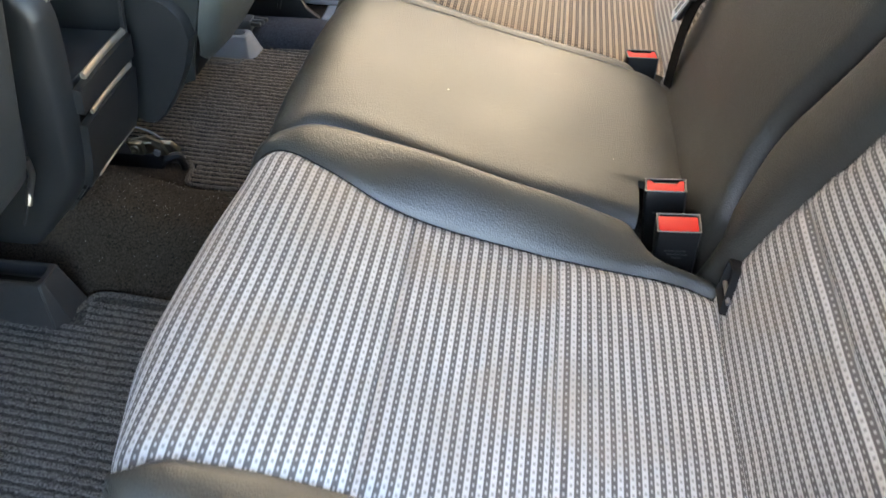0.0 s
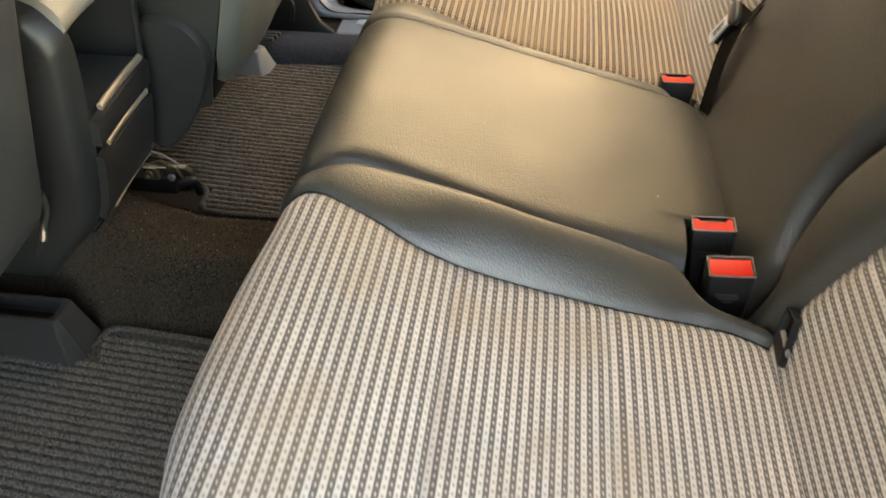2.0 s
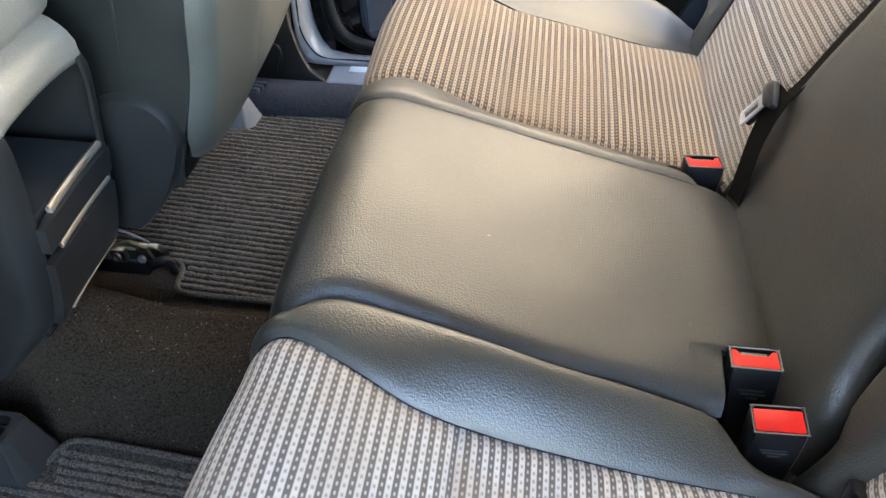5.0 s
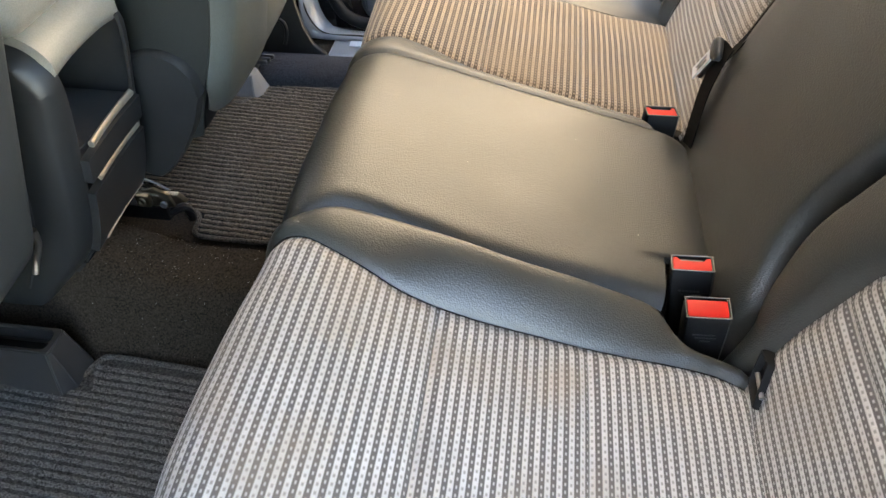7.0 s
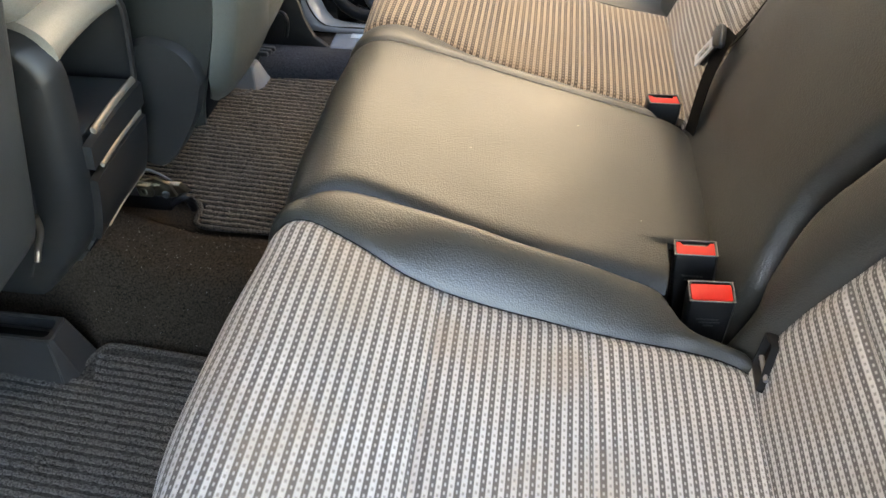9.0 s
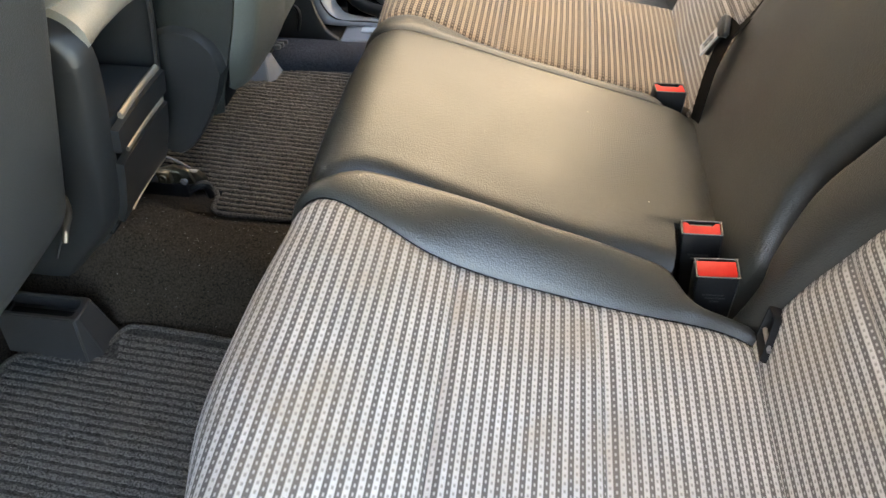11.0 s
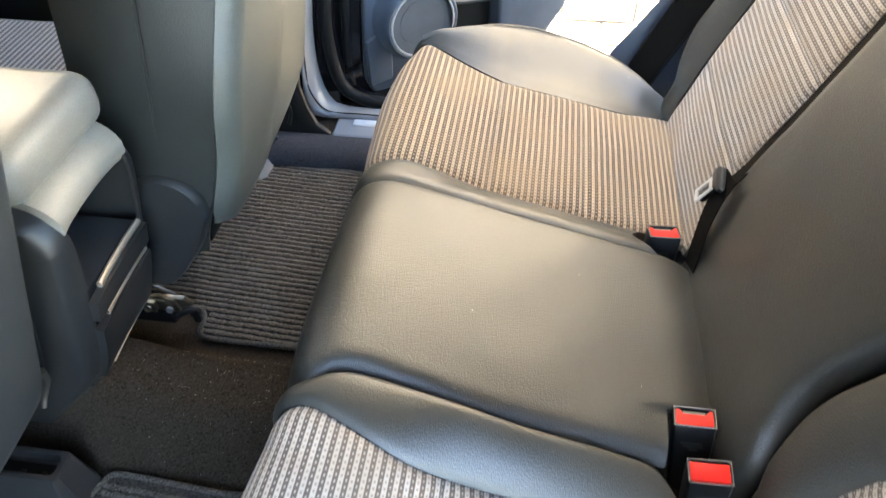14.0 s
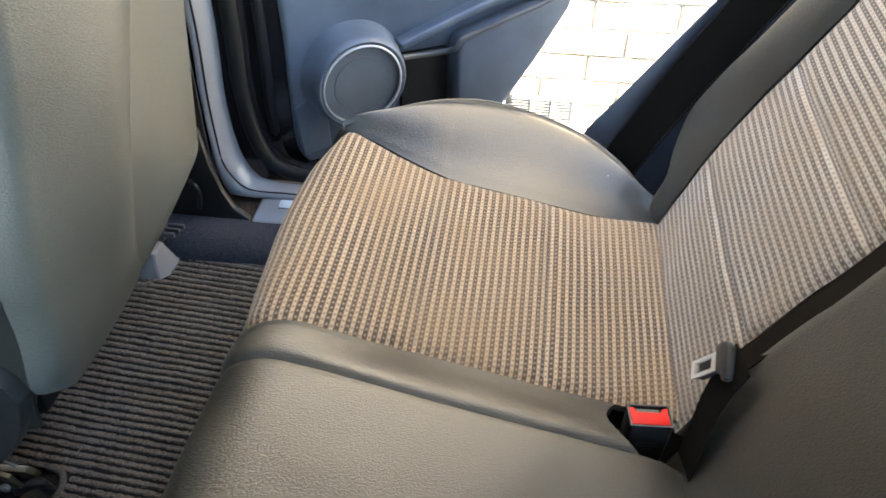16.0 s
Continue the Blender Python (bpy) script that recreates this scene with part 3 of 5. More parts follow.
def edge_by_x(knots, front, tuck=None):
    """An edge curve from (x, y) knots rear to front, that ends at y=front on the front face."""
    k = [(S(x), y) for x, y in knots]
    low = front if tuck is None else tuck
    k += [(S_FRONT, front), (S_LOW - 0.02, low), (S_LOW + 0.2, low)]
    return smooth_lookup([(-0.2, knots[0][1])] + k)


def by_x(knots):
    """A height over the bench's side outline, from (x, h) knots front to rear, looked up by length."""
    f = smooth_lookup(knots)
    return lambda s: f(BENCH.at(s)[0])


# the fabric seats are dished below the leather ridge between them
NEAR_DISH = by_x([(-0.32, 0.0), (-0.21, 0.0), (-0.17, -0.002), (-0.13, -0.011), (-0.09, -0.017), (-0.03, -0.017), (0.06, -0.014), (0.13, -0.010), (0.24, -0.008)])
NEAR_LIP = by_x([(-0.32, 0.0), (-0.24, 0.002), (-0.18, 0.008), (-0.12, 0.014), (-0.06, 0.016), (0.0, 0.013), (0.06, 0.008), (0.10, 0.004), (0.13, -0.003), (0.24, -0.006)])
FAR_DISH = by_x([(-0.32, 0.0), (-0.25, -0.004), (-0.21, -0.006), (-0.17, -0.013), (-0.13, -0.027), (-0.09, -0.036), (0.06, -0.036), (0.24, -0.037)])
FAR_DISH_OUT = by_x([(-0.32, -0.004), (-0.25, -0.013), (-0.21, -0.020), (-0.17, -0.029), (-0.12, -0.036), (-0.09, -0.039), (0.06, -0.036), (0.24, -0.039)])

near_edge = edge_by_x([(0.207, 0.219), (0.126, 0.218), (0.012, 0.222), (-0.100, 0.225), (-0.188, 0.216), (-0.222, 0.212), (-0.250, 0.197)], 0.200, 0.245)
near_in = edge_by_x([(0.207, 0.506), (0.188, 0.508), (0.150, 0.512), (0.060, 0.510), (-0.030, 0.510), (-0.090, 0.512), (-0.120, 0.513), (-0.150, 0.516), (-0.180, 0.525), (-0.210, 0.536), (-0.245, 0.547)], 0.546)
gap_near = edge_by_x([(0.207, 0.515), (0.193, 0.524), (0.165, 0.529), (0.140, 0.532), (0.124, 0.544), (0.114, 0.562), (0.100, 0.573), (0.06, 0.575), (-0.045, 0.576), (-0.160, 0.588), (-0.217, 0.591), (-0.252, 0.576)], 0.570)
gap_mid = edge_by_x([(0.207, 0.581), (0.115, 0.581), (-0.045, 0.5800), (-0.160, 0.5920), (-0.217, 0.5950), (-0.252, 0.5800)], 0.574)
mid_seam = edge_by_x([(0.207, 0.891), (-0.001, 0.892), (-0.109, 0.893), (-0.215, 0.895), (-0.252, 0.891)], 0.888)
far_in = edge_by_x([(0.207, 0.969), (0.06, 0.967), (-0.03, 0.967), (-0.09, 0.967), (-0.12, 0.962), (-0.15, 0.955), (-0.18, 0.949), (-0.21, 0.947), (-0.250, 0.940)], 0.936)
far_out = edge_by_x([(0.207, 1.290), (0.172, 1.283), (0.12, 1.269), (0.06, 1.262), (-0.025, 1.261), (-0.09, 1.259), (-0.12, 1.259), (-0.15, 1.263), (-0.188, 1.268), (-0.222, 1.272), (-0.252, 1.276)], 1.275, 1.235)


def blend(knots, v):
    return float(np.interp(v, [k[0] for k in knots], [k[1] for k in knots]))


def end_cap(parent, edge, dish, rim_knots, crown, low, sign, y_mid, flat=False):
    """The rounded outboard bolster between the fabric's edge and a sewn rim, and the skirt below it.
    rim_knots: x, y and height over the seat's surface, rear to front; crown: swell by x; low: the skirt's lower edge."""
    n, m = 90, 22
    rim = curve_points([(x, y, BENCH.at(S(x))[1] + h) for x, y, h in rim_knots], n)
    tip = rim_knots[-1][0]
    start = rim_knots[0][0] - 0.006
    rows = []
    for i, q in enumerate(rim):
        u = i / (n - 1)
        s = S(start) + (S(tip) - S(start)) * u
        # rear part of the edge lies across from the rim's own place
        s = s * 0.35 + S(min(start, max(tip, q.x))) * 0.65
        x, z = BENCH.at(s, 0.0005)
        d = dish(s)
        e = Vector((x, edge(s) + sign * 0.0005, z + d))
        hr = q.z - BENCH.at(S(q.x))[1]
        c = blend(crown, -q.x)
        row = []
        for k in range(m + 1):
            t = k / m
            p = e.lerp(q, t)
            p.z += -d * (smooth01(t / 0.9) - t)
            if flat:
                rise = math.sin(math.pi / 2 * min(1, t / 0.6)) ** 1.1
                p.z += -hr * t + c * rise + (hr - c) * smooth01((t - 0.78) / 0.22) - 0.003 * math.exp(-(t * m / 1.6) ** 2)
            else:
                p.z += -hr * (t - t ** 4.2) + c * math.sin(math.pi * t ** 0.9) ** 0.9 - 0.003 * math.exp(-(t * m / 1.6) ** 2)
            p.z += 0.0012 * noise.noise(Vector((p.x * 12, p.y * 12, 7.7))) * math.sin(math.pi * t)
            row.append(p)
        rows.append(row)
    if sign < 0:
        rows.reverse()
    bolster = sheet_part("outer_bolster", rows, LEATHER, parent, 0.008)
    if sign < 0:
        rows.reverse()
    tx, ty, tz = rim[-1]
    top = [tuple(p) for p in rim[::4]] + [(tx - 0.010, ty - sign * 0.004, tz - 0.016), (tx - 0.021, ty - sign * 0.012, tz - 0.045), (-0.2825, ty - sign * 0.035, 0.252), (-0.2855, ty - sign * 0.08, 0.250), (-0.2855, y_mid, 0.248)]
    ruled("side_panel", top, low, LEATHER, parent, lambda t: 0.015 * (1 - smooth01((t - 0.56) / 0.16)) * smooth01(t / 0.08) + 0.001, 110, 16, out=(0.0, y_mid))
    upper = [(p.x, p.y, p.z + 0.0004) for p in (row[m - 1] for row in rows[5:-5:6])]
    lower = [(p.x + (0.0 if k else 0), p.y + sign * 0.0028, p.z - 0.0052) for k, p in enumerate(rim[4:-8:6])]
    stitches("stitching", upper, THREAD, parent)
    stitches("stitching", lower, THREAD, parent, up=(0, 1, 0))
    part("seam", tube([(p.x, p.y + sign * 0.0008, p.z - 0.0004) for p in rim[::5]], 0.0021, 100, 8), LEATHER, parent)
    return bolster


def front_round(v, s):
    """The cushion's front retreats towards its outboard corner (v = 0) and swells in its middle."""
    f = smooth01((s - S(-0.235)) / (s_of_z(0.29) - S(-0.235)))
    return f * (0.024 * max(0, (0.30 - v) / 0.30) ** 2 - 0.007 * math.sin(math.pi * min(1, v * 1.1)))


def stretched(a, b):
    """The weave's length along a dished seat, and its inverse."""
    return (lambda s: min(s, a * s + b)), (lambda u: max(u, (u - b) / a))


NEAR_U, NEAR_S = stretched(0.959, 0.0165)
FAR_U, FAR_S = stretched(0.931, 0.031)
NEAR = thing("rear_seat_cushion", "single rear seat cushion in striped pale fabric with charcoal leather edges", "seat cushion", group="rear bench")
panel("fabric_panel", BENCH, S(0.212), S_LOW, near_edge, near_in, FABRIC, NEAR, 0.003, 0.0035, 0.007, nu=110, nv=30, u_of=NEAR_U, creases=[(NEAR_S(c), d) for c, d in CREASES], drop=lambda v, s: front_round(v, s) - NEAR_DISH(s), label="pale striped woven fabric")
panel("inner_edge", BENCH, S(0.212), S_LOW, near_in, gap_near, LEATHER, NEAR, 0.0045, 0.0016, 0.004, nu=60, nv=20, drop=lambda v, s: -NEAR_DISH(s) - (NEAR_LIP(s) - NEAR_DISH(s)) * (1 - (1 - min(1, v / 0.9)) ** 1.5) + (0.3 * max(0, NEAR_LIP(s)) + 0.003) * max(0, (v - 0.84) / 0.16) ** 2)
end_cap(NEAR, near_edge, NEAR_DISH, [(0.214, 0.203, -0.010), (0.2115, 0.181, -0.024), (0.190, 0.160, -0.030), (0.147, 0.143, -0.032), (0.085, 0.131, -0.034), (0.0, 0.126, -0.034), (-0.08, 0.128, -0.034), (-0.16, 0.139, -0.030), (-0.213, 0.157, -0.020), (-0.236, 0.172, -0.010), (-0.252, 0.190, -0.003)],
        ((-0.21, 0.001), (-0.15, 0.005), (0.0, 0.006), (0.15, 0.006), (0.22, 0.005), (0.25, 0.002)),
        [(0.208, 0.210, 0.10), (0.204, 0.184, 0.10), (0.160, 0.160, 0.092), (0.10, 0.145, 0.084), (0.02, 0.138, 0.088), (-0.09, 0.140, 0.118), (-0.15, 0.145, 0.160), (-0.20, 0.158, 0.200), (-0.235, 0.178, 0.180), (-0.254, 0.205, 0.145), (-0.252, 0.27, 0.115), (-0.250, 0.53, 0.100)], -1, 0.53)
part("inner_wall", prism([(0.090, 0.568, 0.10), (0.090, 0.568, 0.22), (-0.235, 0.568, 0.296), (-0.255, 0.568, 0.27), (-0.244, 0.568, 0.10)], (0, -0.02, 0), 0.002), LEATHER, NEAR)

WIDE = thing("rear_seat_cushion", "wide rear seat cushion, charcoal leather centre and striped fabric seat", "seat cushion", group="rear bench")
MID_DROP = lambda v, s: 0.011 * max(0, (0.075 - v) / 0.075) ** 2 + 0.012 * max(0, (0.140 - s) / 0.045) ** 2
panel("centre_panel", BENCH, lambda v: S(0.118 + 0.070 * smooth01((v - 0.20) / 0.05)), S_LOW, gap_mid, mid_seam, LEATHER, WIDE, 0.006, 0.0018, 0.005, lift=0.000, nu=60, nv=34, drop=MID_DROP, label="smooth charcoal leather centre seat")
panel("inner_edge", BENCH, lambda v: S(0.124 - 0.020 * (1 - (2 * v - 1.1) ** 2)), S_LOW, mid_seam, far_in, LEATHER, WIDE, 0.003, 0.0018, 0.005, lift=0.0005, nu=60, nv=16, drop=lambda v, s: -FAR_DISH(s) * smooth01(v))
panel("fabric_panel", BENCH, S(0.196), S_LOW, far_in, far_out, FABRIC_BROWN, WIDE, 0.003, 0.003, 0.007, lift=0.001, nu=110, nv=30, u_of=FAR_U, creases=[(FAR_S(c), d) for c, d in CREASES], drop=lambda v, s: front_round(1 - v, s) - FAR_DISH(s) * (1 - v) - FAR_DISH_OUT(s) * v, label="pale striped woven fabric")
end_cap(WIDE, far_out, FAR_DISH_OUT, [(0.205, 1.296, -0.020), (0.190, 1.304, -0.022), (0.165, 1.318, -0.020), (0.14, 1.350, -0.015), (0.10, 1.397, -0.018), (0.06, 1.421, -0.020), (0.0, 1.433, -0.019), (-0.06, 1.427, -0.016), (-0.10, 1.408, -0.012), (-0.14, 1.377, -0.007), (-0.18, 1.340, -0.006), (-0.22, 1.304, -0.008), (-0.252, 1.284, -0.008)],
        ((-0.21, -0.014), (-0.186, -0.012), (-0.133, -0.003), (-0.10, -0.005), (-0.06, -0.007), (0.0, -0.006), (0.06, -0.003), (0.10, 0.001), (0.14, 0.006), (0.18, 0.006), (0.22, 0.003), (0.25, -0.003)),
        [(0.200, 1.236, 0.10), (0.180, 1.262, 0.10), (0.130, 1.310, 0.092), (0.07, 1.345, 0.086), (0.0, 1.362, 0.088), (-0.09, 1.362, 0.118), (-0.15, 1.340, 0.160), (-0.20, 1.318, 0.200), (-0.235, 1.297, 0.180), (-0.254, 1.272, 0.145), (-0.252, 1.20, 0.115), (-0.250, 0.66, 0.100)], 1, 0.66, True)
part("inner_wall", prism([(0.110, 0.590, 0.10), (0.110, 0.590, 0.216), (-0.235, 0.590, 0.296), (-0.255, 0.590, 0.27), (-0.244, 0.590, 0.10)], (0, 0.02, 0), 0.002), LEATHER, WIDE)


# backrests: side outline from the top down to the fold of the bench
BX, BZ = 0.195, 0.2195


def back_at(w):
    return BX + w * 0.3228, BZ + w * 0.9465


BACK = Profile([back_at(w) for w in (0.66, 0.60, 0.50, 0.40, 0.30, 0.20, 0.12, 0.06, 0.02)] + [back_at(-0.03), back_at(-0.08)])
B0 = float(np.interp(-BZ, -BACK.z, BACK.s))


def by_w(knots):
    """An edge curve from (w, y) knots, w up the backrest."""
    f = smooth_lookup(sorted(knots))
    return lambda s: f(B0 - s)


B_TOP, B_LOW = B0 - 0.60, B0 + 0.05
nb_out = by_w([(-0.2, 0.213), (0.03, 0.212), (0.062, 0.208), (0.116, 0.197), (0.16, 0.197), (0.196, 0.203), (0.25, 0.210), (0.7, 0.25)])
nb_in = by_w([(-0.2, 0.515), (0.038, 0.520), (0.111, 0.516), (0.167, 0.508), (0.219, 0.499), (0.7, 0.46)])
split_a = by_w([(-0.2, 0.550), (0.009, 0.560), (0.05, 0.585), (0.09, 0.602), (0.142, 0.609), (0.253, 0.588), (0.4, 0.578), (0.7, 0.572)])
split_b = by_w([(-0.2, 0.563), (0.009, 0.573), (0.05, 0.594), (0.09, 0.609), (0.142, 0.615), (0.253, 0.594), (0.4, 0.584), (0.7, 0.578)])
fb_in = by_w([(-0.2, 0.955), (0.004, 0.963), (0.05, 0.982), (0.097, 0.987), (0.18, 0.980), (0.267, 0.970), (0.7, 0.94)])
fb_out = by_w([(-0.2, 1.28), (0.001, 1.289), (0.095, 1.290), (0.195, 1.276), (0.324, 1.246), (0.7, 1.18)])
nb_rim = by_w([(-0.2, 0.176), (0.0, 0.170), (0.06, 0.154), (0.12, 0.138), (0.2, 0.122), (0.4, 0.112), (0.7, 0.13)])
fb_rim = by_w([(-0.2, 1.315), (0.006, 1.322), (0.04, 1.372), (0.092, 1.425), (0.165, 1.408), (0.3, 1.350), (0.7, 1.25)])
BC = ((B0 - 0.127, 0.0055), (B0 - 0.265, 0.0055))
BCF = ((B0 - 0.085, 0.0055), (B0 - 0.253, 0.0055))
NEAR_BACK = thing("folding_seat_section", "single rear backrest in striped fabric with charcoal leather bolsters", "seat backrest", group="rear bench backs")
panel("fabric_panel", BACK, B_TOP, B_LOW, nb_out, nb_in, FABRIC, NEAR_BACK, 0.004, 0.004, 0.008, nu=110, nv=28, creases=BC, label="pale striped woven fabric")
panel("inner_bolster", BACK, B_TOP, B_LOW, nb_in, split_a, LEATHER, NEAR_BACK, 0.012, 0.004, 0.010, nu=70, nv=18, drop=lambda v, s: 0.020 * max(0, (v - 0.80) / 0.20) ** 2)
panel("outer_bolster", BACK, B_TOP, B_LOW, nb_rim, nb_out, LEATHER, NEAR_BACK, 0.020, 0.003, 0.008, lift=0.004, nu=70, nv=18, drop=lambda v, s: 0.030 * max(0, (0.45 - v) / 0.45) ** 2 + 0.022 * math.exp(-((B0 - s - 0.02) / 0.05) ** 2) * math.sin(math.pi * v))
side_a, side_b = [], []
for k in range(13):
    s = B_TOP + (B_LOW - B_TOP) * k / 12
    x, z = BACK.at(s, -0.026)
    side_a.append((x, nb_rim(s), z))
    x, z = BACK.at(s, -0.12)
    side_b.append((x, nb_rim(s) + 0.002, z))
ruled("side_panel", side_a, side_b, LEATHER, NEAR_BACK, 0.010, 60, 10, out=(0.25, 0.5))
part("seam", tube([(x - 0.001, y - 0.001, z) for x, y, z in side_a], 0.0022, 70, 8), LEATHER, NEAR_BACK)
stitches("stitching", [(x - 0.007, y + 0.004, z + 0.003) for x, y, z in side_a], THREAD, NEAR_BACK)
stitches("stitching", [(x + 0.006, y - 0.0055, z - 0.003) for x, y, z in side_a], THREAD, NEAR_BACK)
part("backboard", prism([(back_at(w)[0] + 0.10, 0.15, back_at(w)[1] - 0.03) for w in (0.0, 0.6)] + [(back_at(w)[0] + 0.115, 0.15, back_at(w)[1] - 0.036) for w in (0.6, 0.0)], (0, 0.43, 0), 0.002), CARPET_GREY, NEAR_BACK)

WIDE_BACK = thing("folding_seat_section", "wide rear backrest, leather centre and striped fabric side", "seat backrest", group="rear bench backs")
panel("centre_panel", BACK, B_TOP, B_LOW, split_b, fb_in, LEATHER, WIDE_BACK, 0.012, 0.004, 0.010, lift=0.008, nu=70, nv=34, drop=lambda v, s: 0.022 * max(0, (0.045 - v) / 0.045) ** 2 + 0.026 * smooth01((v - 0.895) / 0.075), label="plain charcoal leather centre back")
# far back wears the shaded copy of the cloth
panel("fabric_panel", BACK, B_TOP, B_LOW, fb_in, fb_out, FABRIC_SHADED, WIDE_BACK, 0.004, 0.002, 0.006, nu=110, nv=28, creases=BCF, label="pale striped woven fabric")
panel("outer_bolster", BACK, B_TOP, B_LOW, fb_out, fb_rim, LEATHER, WIDE_BACK, 0.018, 0.001, 0.006, lift=0.002, nu=70, nv=18, drop=lambda v, s: 0.030 * max(0, (v - 0.55) / 0.45) ** 2)
side_a, side_b = [], []
for k in range(13):
    s = B_TOP + (B_LOW - B_TOP) * k / 12
    x, z = BACK.at(s, -0.028)
    side_a.append((x, fb_rim(s), z))
    x, z = BACK.at(s, -0.12)
    side_b.append((x, fb_rim(s) - 0.004, z))
ruled("side_panel", side_a, side_b, LEATHER, WIDE_BACK, 0.006, 60, 10, out=(0.25, 0.95))
part("backboard", prism([(back_at(w)[0] + 0.10, 0.60, back_at(w)[1] - 0.03) for w in (0.0, 0.6)] + [(back_at(w)[0] + 0.115, 0.60, back_at(w)[1] - 0.036) for w in (0.6, 0.0)], (0, 0.76, 0), 0.002), CARPET_GREY, WIDE_BACK)


# ---- seat belt buckles ----
def buckle(x, y, z, turn, lean, pitch, label, slotted=True):
    """A buckle whose red button faces up and forward; its origin is the middle of the button face."""
    ob = thing("seat_belt_buckle", label, "buckle", group="rear seat belt buckles")
    w, d, h = 0.0222, 0.0135, 0.105
    def oval(s, zz):
        return [(w * s * c, d * s * e, zz) for c, e in ((-1, -0.75), (-0.88, -1), (0.88, -1), (1, -0.75), (1, 0.75), (0.88, 1), (-0.88, 1), (-1, 0.75))]
    bm = bmesh.new()
    loops = [[bm.verts.new(p) for p in oval(s, zz)] for s, zz in ((0.80, -h), (0.92, -h * 0.75), (1.0, -0.02), (1.0, -0.002), (0.965, 0.0005), (0.90, 0.0005), (0.90, -0.004))]
    for a, b in zip(loops, loops[1:]):
        for k in range(8):
            bm.faces.new((a[k], a[(k + 1) % 8], b[(k + 1) % 8], b[k]))
    bm.faces.new(loops[0]), bm.faces.new(loops[-1])
    part("housing", bm, BUCKLE, ob, "black plastic buckle housing")
    part("bezel", tube([(w * 0.95 * c, d * 0.95 * e, 0.0006) for c, e in ((-1, 0), (-0.99, -0.9), (-0.9, -1), (0.9, -1), (0.99, -0.9), (0.99, 0.9), (0.9, 1), (-0.9, 1), (-0.99, 0.9), (-1, 0))], 0.0007, 80, 6), BEZEL, ob, "worn shiny edge round the button")
    # the button, notched at the back where the tongue slot lies
    if slotted:
        outline = [(-0.0195, -0.0110), (0.0195, -0.0110), (0.0195, 0.0105), (0.0150, 0.0105), (0.0118, 0.0045), (-0.0118, 0.0045), (-0.0150, 0.0105), (-0.0195, 0.0105)]
    else:
        outline = [(-0.0195, -0.0110), (0.0195, -0.0110), (0.0195, 0.0100), (-0.0195, 0.0100)]
    part("button", prism([(a, b, -0.0038) for a, b in outline], (0, 0, 0.0042), 0.0008), RED, ob, "red release button")
    if slotted:
        bm = box((-0.0112, 0.0052, -0.0038), (0.0112, 0.0108, -0.0030), 0)
        for k in range(9):
            box((-0.0104 + k * 0.0024, 0.0056, -0.0032), (-0.0090 + k * 0.0024, 0.0090, -0.0014), 0, bm=bm)
        part("slot", bm, BAR, ob, "dark slot with metal teeth")
    bm = bmesh.new()
    for r, (n0, n1) in enumerate(((-0.012, 0.010), (-0.009, 0.012), (-0.004, 0.006))):
        for k in range(6):
            a = n0 + (n1 - n0) * k / 6
            box((a, -d - 0.0003, -0.028 - r * 0.005), (a + (n1 - n0) / 8, -d + 0.0004, -0.0258 - r * 0.005), 0, bm=bm)
    part("label", bm, LABEL_GREY, ob, "faint moulded lettering")
    ob.matrix_world = pose(x, y, z, pitch, lean, turn)
    return ob


buckle(0.1546, 0.5690, 0.2512, -1, -5, 2, "black seat belt buckle with a plain red button", False)
buckle(0.1475, 0.6345, 0.2465, -4, -6, -8, "black seat belt buckle with a red notched button and metal teeth")
buckle(0.1405, 0.9370, 0.2352, 5, 2, -6, "black seat belt buckle sunk in the leather, red notched button")


# ---- child seat anchors in the fold of the single seat ----
def back_point(w, y, h):
    x, z = back_at(w)
    return (x - 0.9465 * h, y, z + 0.3228 * h)


def anchor(pts, h, label, bar):
    """A peaked plastic guide in the fold: sloping walls round a shallow black floor that stands in for the slot's
    shade, with a steel bar down its middle.
    """
    ob = thing("child_seat_anchor", label, "anchor", back_point(*pts[0], 0.0), group="child seat anchors")
    ring = []
    for (w0, y0), (w1, y1) in zip(pts, pts[1:] + pts[:1]):
        ring += [(w0 + (w1 - w0) * t, y0 + (y1 - y0) * t) for t in (0.06, 0.35, 0.65, 0.94)]
    mw, my = sum(w for w, _ in ring) / len(ring), sum(y for _, y in ring) / len(ring)
    bm = bmesh.new()
    loops = []
    for scale, hh in ((1.04, -0.020), (1.02, h - 0.004), (0.98, h), (0.88, h), (0.80, h - 0.003), (0.72, h - 0.007)):
        loops.append([bm.verts.new(Vector(back_point(mw + (w - mw) * scale, my + (y - my) * scale, hh)) - ob.location) for w, y in ring])
    k = len(ring)
    for a, b in zip(loops, loops[1:]):
        for q in range(k):
            bm.faces.new((a[q], a[(q + 1) % k], b[(q + 1) % k], b[q]))
    bm.faces.new(loops[-1])
    part("guide", bm, RUBBER, ob, "black plastic guide")
    (w0, y0), (w1, y1) = bar
    part("anchor_bar", tube([Vector(back_point(w0 + (w1 - w0) * t, y0 + (y1 - y0) * t, h - 0.004)) - ob.location for t in (0, 0.5, 1)], 0.0024, 12, 10), BAR, ob, "dull steel anchor bar")
    return ob


anchor([(0.0505, 0.2366), (0.0641, 0.1924), (0.0344, 0.1711), (0.0176, 0.2222)], 0.013, "black plastic child seat anchor guide with a steel bar", ((0.0362, 0.2107), (0.0361, 0.1786)))
